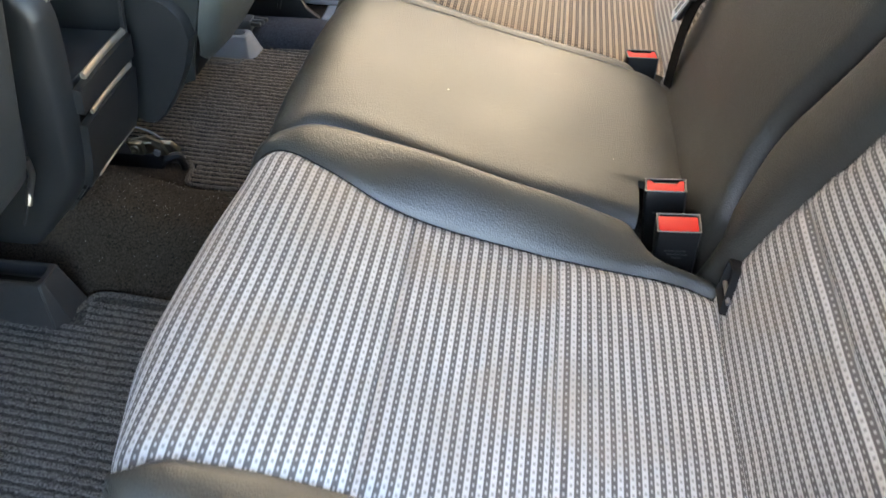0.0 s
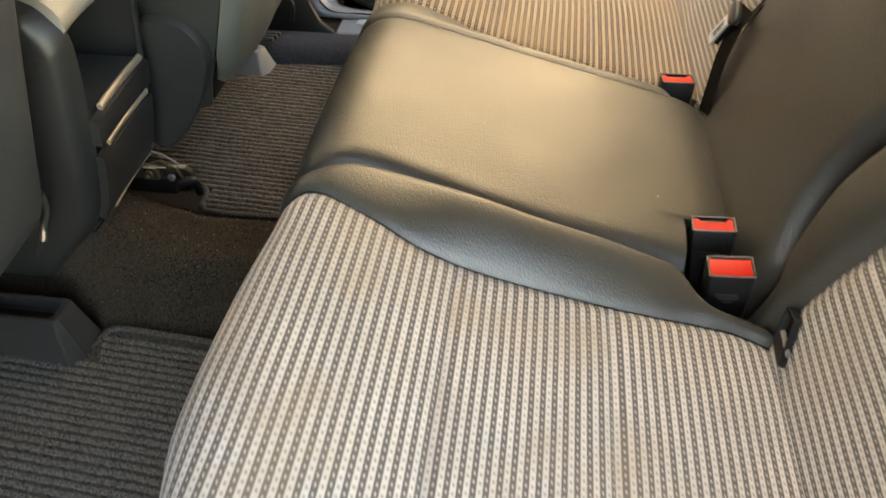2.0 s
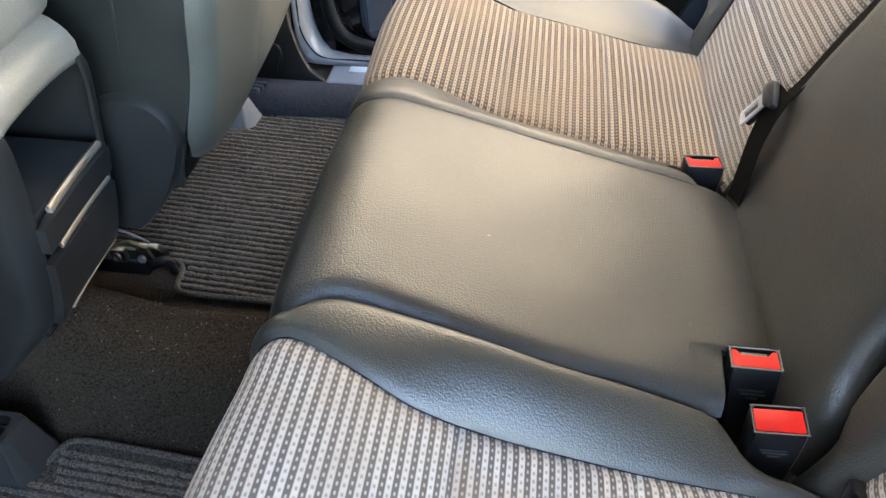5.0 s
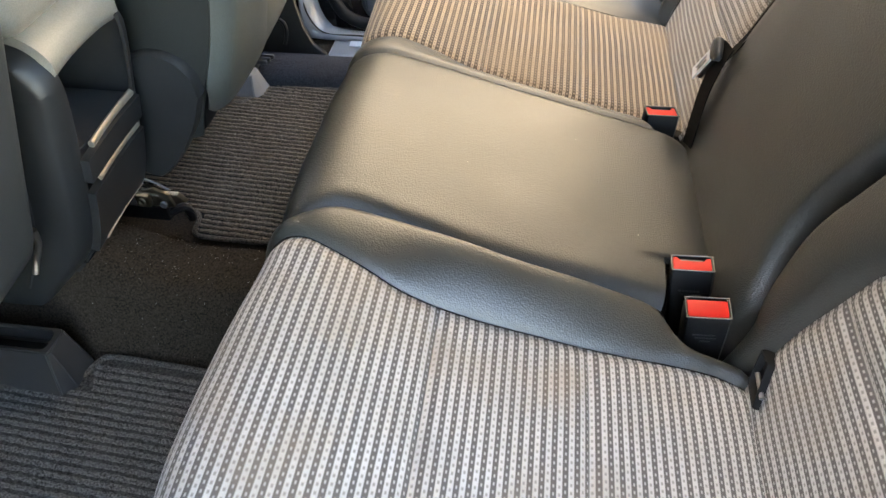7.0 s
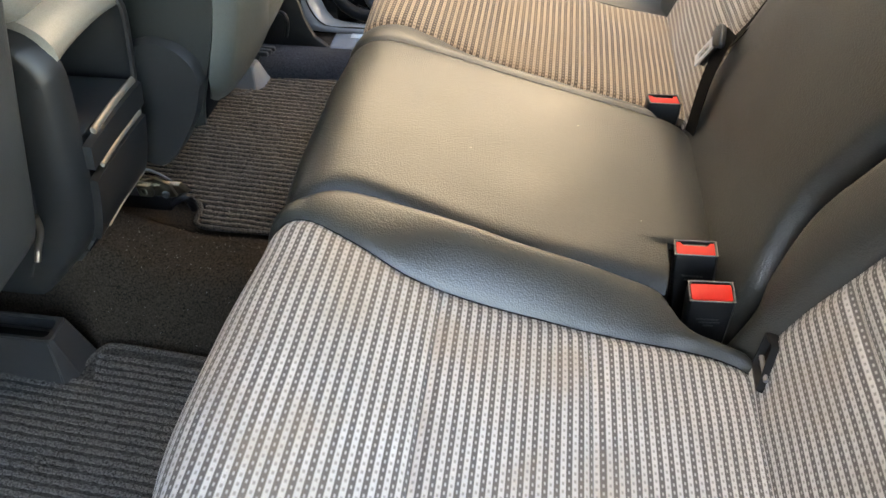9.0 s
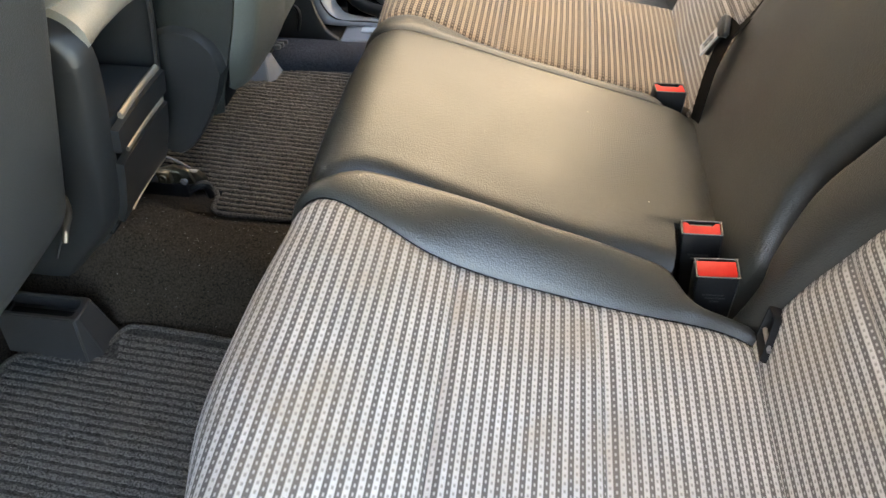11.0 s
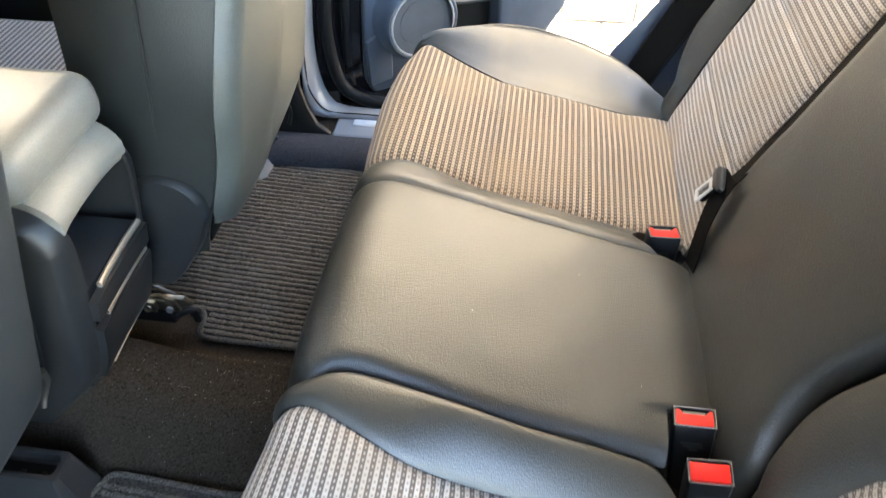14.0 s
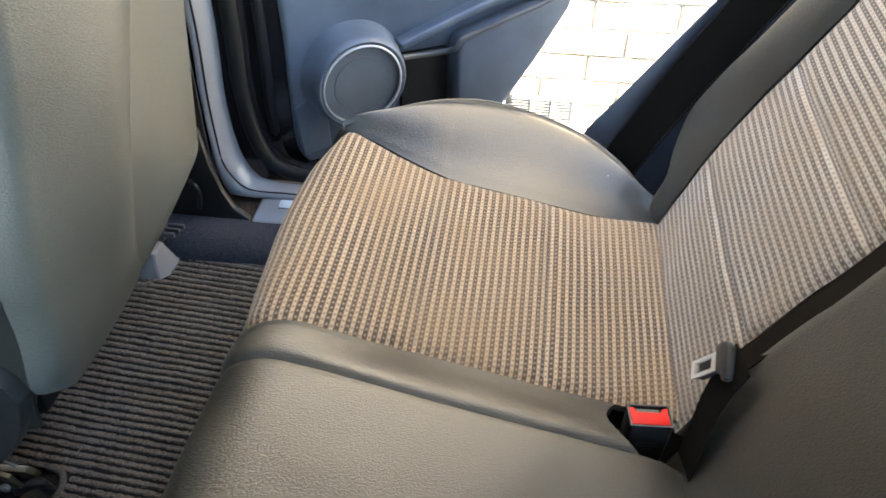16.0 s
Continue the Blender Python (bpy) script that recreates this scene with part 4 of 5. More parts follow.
anchor([(0.034, 0.522), (0.037, 0.5020), (0.004, 0.472), (0.006, 0.5032)], 0.009, "black plastic child seat anchor guide half hidden in the fold", ((0.0165, 0.506), (0.0152, 0.4781)))


# ---- belts ----
far_belt = thing("seat_belt", "black webbing seat belt with a pale metal tongue", "seat belt", (0.20, 0.94, 0.28))


def bw(w, y, h):
    x, z = back_at(w)
    return (x - 0.9465 * h, y, z + 0.3228 * h)


def rel(ob, pts):
    return [tuple(Vector(p) - ob.location) for p in pts]


strip("webbing", rel(far_belt, [bw(0.085, 0.954, 0.018), bw(0.12, 0.962, 0.006), bw(0.19, 0.962, 0.001), bw(0.28, 0.955, 0.001), bw(0.40, 0.945, 0.001), bw(0.60, 0.930, 0.001)]), 0.042, (0.30, 0.93, -0.10), WEB, far_belt)
strip("webbing", rel(far_belt, [bw(0.115, 0.940, 0.030), bw(0.09, 0.933, 0.032), bw(0.055, 0.922, 0.030), bw(0.02, 0.908, 0.024), bw(-0.03, 0.895, 0.012)]), 0.046, lambda t: (-0.04, 0.92, -0.22 - 0.2 * t), WEB, far_belt)


def tp(a, b, h):
    """A point of the tongue: a towards its tip, b across, h off the backrest."""
    return bw(0.094 - 0.945 * a + 0.33 * b, 0.950 + 0.33 * a + 0.945 * b, 0.034 + h)


grip = [(0.002, -0.013), (0.003, 0.013), (-0.004, 0.016), (-0.014, 0.015), (-0.020, 0.008), (-0.020, -0.012), (-0.018, -0.024), (-0.009, -0.024), (-0.006, -0.016)]
part("grip", prism(rel(far_belt, [tp(a, b, 0) for a, b in grip]), (-0.008, 0, 0.003), 0.003), PLASTIC, far_belt, "dark grey plastic tongue cover")
bm = bmesh.new()
for a0, a1, b0, b1 in ((0.0, 0.046, -0.0092, -0.0056), (0.0, 0.046, 0.0056, 0.0092), (0.040, 0.046, -0.0056, 0.0056), (0.0, 0.012, -0.0056, 0.0056)):
    prism(rel(far_belt, [tp(a, b, 0.003) for a, b in ((a0, b0), (a1, b0), (a1, b1), (a0, b1))]), (-0.0024, 0, 0.0009), 0, bm=bm)
part("latch_plate", bm, NICKEL, far_belt, "pale steel latch plate with a square hole")
part("tongue_tip", prism(rel(far_belt, [tp(a, b, -0.006) for a, b in ((0.0, -0.008), (0.042, -0.008), (0.042, 0.008), (0.0, 0.008))]), (-0.006, 0, 0.002), 0.001), BUCKLE, far_belt, "black plastic behind the plate")

outer_belt = thing("seat_belt", "black webbing belt hanging beside the far backrest", "seat belt", (0.2, 1.45, 0.3))
strip("webbing", rel(outer_belt, [(0.114, 1.43, 0.113), (0.145, 1.43, 0.196), (0.196, 1.43, 0.31), (0.242, 1.43, 0.399), (0.267, 1.43, 0.448), (0.472, 1.43, 0.849)]), 0.062, (0.55, -0.45, -0.5), WEB, outer_belt)
far_trim_rows = []
for p in curve_points([(0.048, 1.480, 0.033), (0.065, 1.480, 0.122), (0.079, 1.482, 0.186), (0.128, 1.484, 0.261), (0.195, 1.482, 0.367), (0.298, 1.470, 0.535), (0.401, 1.450, 0.702)], 30):
    far_trim_rows.append([(p.x + 0.30 * t, p.y - 0.012 * math.sin(math.pi * min(1, t * 1.4)) + 0.01 * t, p.z - 0.10 * t) for t in [k / 12 for k in range(13)]])
tagged(sheet_part("wheel_arch_far", far_trim_rows, PLASTIC_DOOR, None, 0.006), "grey moulded wheel arch trim beyond the bench", "wheel arch trim", kind="structure")

near_belt = thing("seat_belt", "black webbing belt crossing the near corner of the bench", "seat belt", (0.18, 0.08, 0.3))
strip("webbing", rel(near_belt, [(0.32, 0.066, 0.78), (0.26, 0.072, 0.56), (0.2185, 0.078, 0.420), (0.195, 0.080, 0.345), (0.166, 0.082, 0.262), (0.140, 0.084, 0.195), (0.115, 0.086, 0.11)]), 0.040, (0.62, -0.12, -0.72), WEB, near_belt)


def belt_edges(ob, pts, width, across):
    a = Vector(across).normalized() * width * 0.47
    for sg in (-1, 1):
        part("edge_weave", tube([tuple(Vector(p) + a * sg) for p in rel(ob, pts)], 0.0013, 60, 6), BUCKLE, ob, "rounded woven edge")


belt_edges(near_belt, [(0.32, 0.066, 0.78), (0.26, 0.072, 0.56), (0.2185, 0.078, 0.420), (0.195, 0.080, 0.345), (0.166, 0.082, 0.262), (0.140, 0.084, 0.195), (0.115, 0.086, 0.11)], 0.040, (0.62, -0.12, -0.72))
belt_edges(outer_belt, [(0.114, 1.43, 0.113), (0.145, 1.43, 0.196), (0.196, 1.43, 0.31), (0.242, 1.43, 0.399), (0.267, 1.43, 0.448), (0.472, 1.43, 0.849)], 0.062, (0.55, -0.45, -0.5))


# ---- mats ----
def mat(outline, y0, y1, x0, x1, label, inside, pile_of, rib_of):
    ob = thing("floor_mat", label, "floor mat", group="rear floor mats")
    c = curve_points(outline + [outline[0]], 160)[:-1]
    part("base", prism([(p.x, p.y, -0.004) for p in c], (0, 0, 0.005), 0), pile_of, ob, "mat backing pile with light and shade in its colour")
    part("binding", tube([tuple((p.x, p.y, 0.0015)) for p in c] + [(c[0].x, c[0].y, 0.0015)], 0.0042, 320, 8), BINDING, ob, "overlocked grey edge binding")
    pitch = 0.0112
    n = int((y1 - y0) / pitch)
    for k in range(n):
        y = y0 + (k + 0.5) * pitch
        a, b = inside(y, x0, x1)
        if b - a < 0.02:
            continue
        m = 120
        bm = bmesh.new()
        loops = []
        for i in range(m + 1):
            x = a + (b - a) * i / m
            yy = y + 0.0012 * noise.noise(Vector((x * 22, y * 40, 1.0))) + 0.0010 * noise.noise(Vector((x * 110, y * 90, 2.0))) + MAT_SKEW * (x + 0.45)
            zz = 0.0004 + 0.0013 * noise.noise(Vector((x * 260, y * 160, 4.0))) + 0.0008 * noise.noise(Vector((x * 30, y * 50, 6.0)))
            wd = 0.0038 + 0.0018 * noise.noise(Vector((x * 240, y * 130, 9.0)))
            loops.append([bm.verts.new((x, yy + q * wd, zz + h)) for q, h in ((-1, 0), (-0.62, 0.0026), (0.62, 0.0026), (1, 0))])
        for p, q in zip(loops, loops[1:]):
            for j in range(3):
                bm.faces.new((p[j], p[j + 1], q[j + 1], q[j]))
        part("rib", bm, rib_of, ob)
    return ob


MAT_SKEW = -0.060
def near_inside(y, a, b):
    if y > 0.535:
        return max(a, -0.598 + 0.02 * (0.59 - y) / 0.05), b
    return a, b
mat([(-0.716, 0.532, 0), (-0.668, 0.545, 0), (-0.625, 0.545, 0), (-0.602, 0.568, 0), (-0.590, 0.594, 0), (-0.566, 0.603, 0), (-0.43, 0.595, 0), (-0.275, 0.585, 0), (-0.266, 0.38, 0), (-0.268, 0.17, 0), (-0.31, 0.085, 0), (-0.50, 0.080, 0), (-0.70, 0.080, 0), (-0.732, 0.14, 0), (-0.729, 0.38, 0), (-0.727, 0.505, 0)], 0.090, 0.590, -0.718, -0.28, "dark ribbed floor mat with bound edge, notched round the rail", near_inside, MAT_NEAR_LIT, MAT_NEAR_RIB)
def far_inside(y, a, b):
    if y > 1.245:
        return max(a, -0.586 + 0.01 * (1.29 - y) / 0.04), b
    if y < 0.895:
        return max(a, -0.558), b
    return a, b
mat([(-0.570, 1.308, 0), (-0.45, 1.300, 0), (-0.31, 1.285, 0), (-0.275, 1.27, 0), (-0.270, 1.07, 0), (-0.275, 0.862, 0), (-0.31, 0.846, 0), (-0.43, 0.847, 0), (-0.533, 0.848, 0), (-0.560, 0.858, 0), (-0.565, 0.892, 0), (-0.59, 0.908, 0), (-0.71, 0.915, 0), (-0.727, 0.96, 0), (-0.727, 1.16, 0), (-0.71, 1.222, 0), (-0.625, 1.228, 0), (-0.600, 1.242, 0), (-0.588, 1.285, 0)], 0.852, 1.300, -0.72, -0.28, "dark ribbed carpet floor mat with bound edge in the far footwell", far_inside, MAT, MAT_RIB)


# ---- lint, crumbs and hairs ----
def fibre(bm, p, normal, size, rng, thick=0.00022):
    """A short bent hair lying on a surface."""
    a = rng.uniform(0, 2 * math.pi)
    d = Vector((math.cos(a), math.sin(a), 0))
    d = (d - Vector(normal) * d.dot(Vector(normal))).normalized()
    q = d.cross(Vector(normal)).normalized()
    bend = rng.uniform(-0.4, 0.4) * size
    pts = [p - d * size * 0.5, p + q * bend, p + d * size * 0.5]
    tube([tuple(x + Vector(normal) * 0.0006) for x in pts], thick, 6, 4, bm=bm)


lint = random.Random(11)
bm = bmesh.new()
for k in range(190):
    x, t = lint.uniform(0.192, 0.36), lint.uniform(0.10, 0.90)
    e = 1 - abs(2 * t - 1) ** 4
    z = float(np.interp(x, (0.187, 0.193, 0.212, 0.245, 0.31, 0.44), (0.30, 0.345, 0.371, 0.384, 0.392, 0.40))) - 0.03 * (1 - e)
    fibre(bm, Vector((x + 0.022 * (1 - e), 0.030 + 0.068 * t, z + 0.0008)), (-0.5, 0, 0.87), lint.uniform(0.0015, 0.0075), lint, 0.00018)
for k in range(230):
    x, y = lint.uniform(-0.62, -0.30), lint.triangular(0.60, 0.86, 0.72)
    fibre(bm, Vector((x, y, floor_height(x, y) + 0.001)), (0, 0, 1), lint.uniform(0.0005, 0.0026), lint, 0.00018)
for k in range(60):
    fibre(bm, Vector((lint.uniform(-0.70, -0.30), lint.choice((lint.uniform(0.1, 0.55), lint.uniform(0.88, 1.27))), 0.0042)), (0, 0, 1), lint.uniform(0.001, 0.005), lint)
for x, y, h in ((0.165, 0.170, 0.008), (-0.02, 0.165, 0.010), (0.09, 0.66, 0.010), (0.02, 0.80, 0.012), (-0.10, 0.70, 0.012), (0.1, 1.27, 0.03)):
    fibre(bm, Vector((x, y, BENCH.at(S(x))[1] + h)), (0.25, 0, 0.97), 0.0022, lint)
tagged(part("lint", bm, LINT), "pale lint, hairs and crumbs scattered on the carpet", "lint", kind="stuff")


# ---- centre console ----
CON = thing("centre_console", "black plastic centre console with open rear cubby and drawer", "console", (-0.55, 0.735, 0.10))
REAR = [(-0.680, 0.030), (-0.638, 0.085), (-0.606, 0.120), (-0.580, 0.155), (-0.563, 0.200), (-0.550, 0.252), (-0.540, 0.302), (-0.530, 0.350), (-0.524, 0.393), (-0.529, 0.416), (-0.550, 0.437), (-0.600, 0.450), (-0.700, 0.455)]
rc = curve_points([(x, 0, z) for x, z in REAR], 60)


def console_x(z):
    k = sorted((p.z, p.x) for p in rc[:45])
    return float(np.interp(z, [a for a, _ in k], [b for _, b in k]))


def side_panel(ya, yb, bend, name="side_panel"):
    rows = []
    for p in rc:
        row = []
        for k in range(13):
            t = k / 12
            # rear edge rolls into the flank
            a = min(1, t / 0.38)
            inx = (1 - math.cos(a * math.pi / 2)) * 0.020
            iny = math.sin(a * math.pi / 2)
            back = max(0, (t - 0.38) / 0.62)
            row.append((p.x - inx * (1 if p.z < 0.43 else 0.3) - back * 0.30, yb + (ya - yb) * iny, p.z - back * 0.02 - (0.012 * iny if p.z > 0.4 else 0)))
        rows.append(rel(CON, row))
    return sheet_part(name, rows if bend > 0 else list(reversed(rows)), PLASTIC, CON, 0.004)


side_panel(0.640, 0.668, -1)
side_panel(0.826, 0.802, 1)
part("flank_line", tube(rel(CON, [(-0.680, 0.6385, 0.09), (-0.636, 0.6385, 0.17), (-0.608, 0.6385, 0.26), (-0.594, 0.6385, 0.34), (-0.598, 0.6385, 0.395), (-0.625, 0.6385, 0.425)]), 0.0016, 50, 6), PLASTIC_GREY, CON, "fine seam line on the flank")


def across_rows(z0, z1, n, y0=0.664, y1=0.806, bow=0.002, off=0.0):
    rows = []
    for i in range(n + 1):
        z = z0 + (z1 - z0) * i / n
        x = console_x(z) + off
        rows.append(rel(CON, [(x - bow * (1 - (2 * t - 1) ** 2) - 0.004 * t, y0 + (y1 - y0) * t, z) for t in [k / 12 for k in range(13)]]))
    return rows


sheet_part("drawer_front", across_rows(0.150, 0.247, 8), PLASTIC, CON, -0.010, None, "black drawer front")
sheet_part("kick_panel", across_rows(0.05, 0.144, 8, off=-0.003), PLASTIC, CON, -0.006)
sheet_part("shelf_band", across_rows(0.264, 0.297, 6), PLASTIC, CON, -0.010, None, "black band under the shelf")
def trim_line(z, r, off, name, label, flat=1.0):
    x = console_x(z) + off
    part(name, tube(rel(CON, [(x - 0.002 * (1 - (2 * t - 1) ** 2) - 0.004 * t, 0.690 + 0.113 * t, z) for t in (0, 0.2, 0.4, 0.6, 0.8, 1)]), r, 40, 10, flat=flat), CHROME, CON, label)
trim_line(0.300, 0.0036, 0.001, "trim_strip", "satin metal trim strip", 1.5)
trim_line(0.250, 0.0026, 0.004, "trim_strip", "satin metal trim strip on the drawer", 1.5)
trim_line(0.268, 0.0022, 0.002, "grip_lip", "grey lip over the drawer slot", 1.6)
trim_line(0.147, 0.0016, 0.0110, "trim_strip", "thin pale trim line")
part("cubby_floor", box(*rel(CON, [(-0.76, 0.662, 0.284), (-0.552, 0.808, 0.297)]), 0.002), PLASTIC_GREY, CON, "grey rubber cubby floor")
part("cubby_back", box(*rel(CON, [(-0.77, 0.660, 0.12), (-0.74, 0.810, 0.45)]), 0.002), PLASTIC, CON)
# black block behind the gap gives the drawer slot its shade
part("drawer_slot", box(*rel(CON, [(-0.74, 0.664, 0.12), (-0.598, 0.806, 0.262)]), 0.002), RUBBER, CON, "black block for the shade above the drawer")
lid_rows = []
for p in curve_points([(-0.552, 0, 0.409), (-0.540, 0, 0.411), (-0.534, 0, 0.418), (-0.538, 0, 0.430), (-0.556, 0, 0.4430), (-0.600, 0, 0.452), (-0.700, 0, 0.457)], 30):
    lid_rows.append(rel(CON, [(p.x - 0.002 * t - 0.003 * (1 - (2 * t - 1) ** 2), 0.6625 + 0.145 * t, p.z - 0.004 * abs(2 * t - 1) ** 3) for t in [k / 14 for k in range(15)]]))
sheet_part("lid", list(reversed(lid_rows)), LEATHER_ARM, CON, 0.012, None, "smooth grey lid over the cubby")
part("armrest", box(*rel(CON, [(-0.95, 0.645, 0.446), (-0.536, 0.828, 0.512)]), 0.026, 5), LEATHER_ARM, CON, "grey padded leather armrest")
part("body", box(*rel(CON, [(-1.40, 0.645, 0.0), (-0.78, 0.825, 0.44)]), 0.02), PLASTIC, CON)


# ---- front seats ----
def front_seat(y0, y1, x_low, z_low, slope, label, flip):
    """A front seat seen from behind: back shell, side flanks, cushion, recliner cover and rails."""
    ob = thing("front_seat", label, "car seat", (x_low - 0.2, (y0 + y1) / 2, 0.1), group="front seats")
    h = 0.62 if flip < 0 else 0.72
    rows = []
    for i in range(41):
        t = i / 40
        z = z_low + h * t
        curl = 0.045 * (1 - smooth01(t / 0.10)) ** 1.5
        row = []
        for j in range(91):
            v = j / 90
            edge = y0 + (0 if flip < 0 else -0.008 + 0.055 * smooth01((z - 0.40) / 0.26) + 0.060 * (1 - smooth01((z - z_low) / 0.13)) ** 1.4)
            y = edge + (y1 - edge) * v
            e = abs(2 * v - 1)
            corner = 0.050 * max(0, (e - 0.86) / 0.14) ** 2 if flip < 0 or v > 0.5 else 0.018 * max(0, (e - 0.93) / 0.07) ** 2
            # a raised pad that falls away to a crease, beyond which the shell is flat
            side = v - 0.50 - 0.5 * (z - 0.40)
            fall = min(1, max(0, (side + 0.26) / 0.26))
            hollow = 0.028 * (1 - fall ** 2.6) * smooth01(t / 0.30) if flip > 0 else 0.0
            swell = 0.010 * (1 - e * e)
            x = x_low + slope * (z - z_low) + swell + hollow - corner - curl
            row.append((x, y, z + 0.02 * max(0, e - 0.8) * (1 - t) + (0.040 * v * (1 - t) ** 3 if flip > 0 else 0)))
        rows.append(rel(ob, row))
    # near back takes the darkened copy in place of shade
    sheet_part("back_shell", list(reversed(rows)), LEATHER_FRONT if flip > 0 else LEATHER_SHADED, ob, 0.01, None, "grey leather back with a shaped hollow")
    for y, sgn in ((y0, -1), (y1, 1)):
        rows = []
        for i in range(31):
            t = i / 30
            z = z_low + 0.02 + (h - 0.02) * t
            xr = x_low + slope * (z - z_low) - (0.046 if flip < 0 or sgn > 0 else 0.016 - 0.028 * smooth01(t / 0.30))
            lean = 0 if flip < 0 or sgn > 0 else -0.008 + 0.055 * smooth01((z - 0.40) / 0.26)
            rows.append(rel(ob, [(xr - 0.19 * q, y + lean * (1 - q) ** 2 + sgn * (0.012 * math.sin(math.pi * q)), z - 0.06 * q * (1 - t)) for q in [k / 10 for k in range(11)]]))
        # flank colour holds the shade of someone standing at the door
        sheet_part("flank", rows if sgn > 0 else list(reversed(rows)), FLANK_SHADED, ob, 0.006, None, "leather seat flank, shade put into its colour")
        part("seam", tube(rel(ob, [(x_low + slope * (z - z_low) - 0.066, y + sgn * 0.0125, z) for z in (z_low + 0.03, z_low + 0.2, z_low + 0.4, z_low + 0.6)]), 0.0018, 40, 6), FLANK_SHADED, ob)
    part("cushion", box(*rel(ob, [(x_low - 0.70, y0 + 0.02, 0.19), (x_low - 0.27, y1 - 0.02, 0.33)]), 0.05, 4), LEATHER_FRONT, ob)
    grid = [[(x_low - 0.68 + 0.39 * i / 12, y0 + 0.08 + (y1 - y0 - 0.16) * k / 12) for k in range(13)] for i in range(13)]
    sheet_part("front_fabric", [rel(ob, [(gx, gy, 0.336) for gx, gy in row]) for row in grid], FABRIC, ob, 0.004, grid, "striped fabric seat face")
    part("seat_base", box(*rel(ob, [(x_low - 0.62, y0 + 0.04, 0.075), (x_low - 0.20, y1 - 0.04, 0.175)]), 0.02), RUBBER, ob, "dark seat underframe")
    return ob


FAR_SEAT = front_seat(0.873, 1.300, -0.485, 0.172, 0.16, "grey leather front seat back with a hollowed shell", 1)
NEAR_SEAT = front_seat(0.170, 0.602, -0.600, 0.188, 0.324, "grey leather front seat back close to the door, shade put into its colour", -1)


def recliner_cover(ob, y, sgn):
    """The teardrop plastic cover over the recliner at the inner flank."""
    o = [(-0.477, 0.268), (-0.482, 0.300), (-0.505, 0.325), (-0.540, 0.331), (-0.578, 0.312), (-0.606, 0.265), (-0.620, 0.200), (-0.616, 0.148), (-0.600, 0.124), (-0.575, 0.118), (-0.540, 0.152), (-0.499, 0.214)]
    c = curve_points([(x, 0, z) for x, z in o + [o[0]]], 49)[:-1]
    centre = Vector((-0.553, 0, 0.225))
    rows = []
    for r, dy in ((0.995, 0.0), (1.0, 0.012), (0.985, 0.022), (0.94, 0.028), (0.90, 0.0275), (0.5, 0.030), (0.02, 0.031)):
        rows.append(rel(ob, [tuple(Vector((0, y + sgn * dy, 0)) + centre + (Vector((p.x, 0, p.z)) - centre) * r) for p in c + [c[0]]]))
    return sheet_part("recliner_cover", rows, PLASTIC, ob, 0.0, None, "black plastic recliner cover")


recliner_cover(FAR_SEAT, 0.876, -1)
# solid black block where the recess would be in shade
part("hinge_shroud", prism(rel(FAR_SEAT, [(-0.505, 0.884, 0.300), (-0.490, 0.884, 0.255), (-0.500, 0.884, 0.190), (-0.535, 0.884, 0.165), (-0.560, 0.884, 0.230)]), (0, 0.045, 0), 0.006), RUBBER, FAR_SEAT, "black block standing for the recess at the foot of the back")
part("hinge_edge", tube(rel(FAR_SEAT, [(-0.488, 0.900, 0.262), (-0.497, 0.902, 0.225), (-0.512, 0.896, 0.190), (-0.530, 0.880, 0.176)]), 0.0025, 20, 8), STEEL, FAR_SEAT, "bright metal hinge edge")


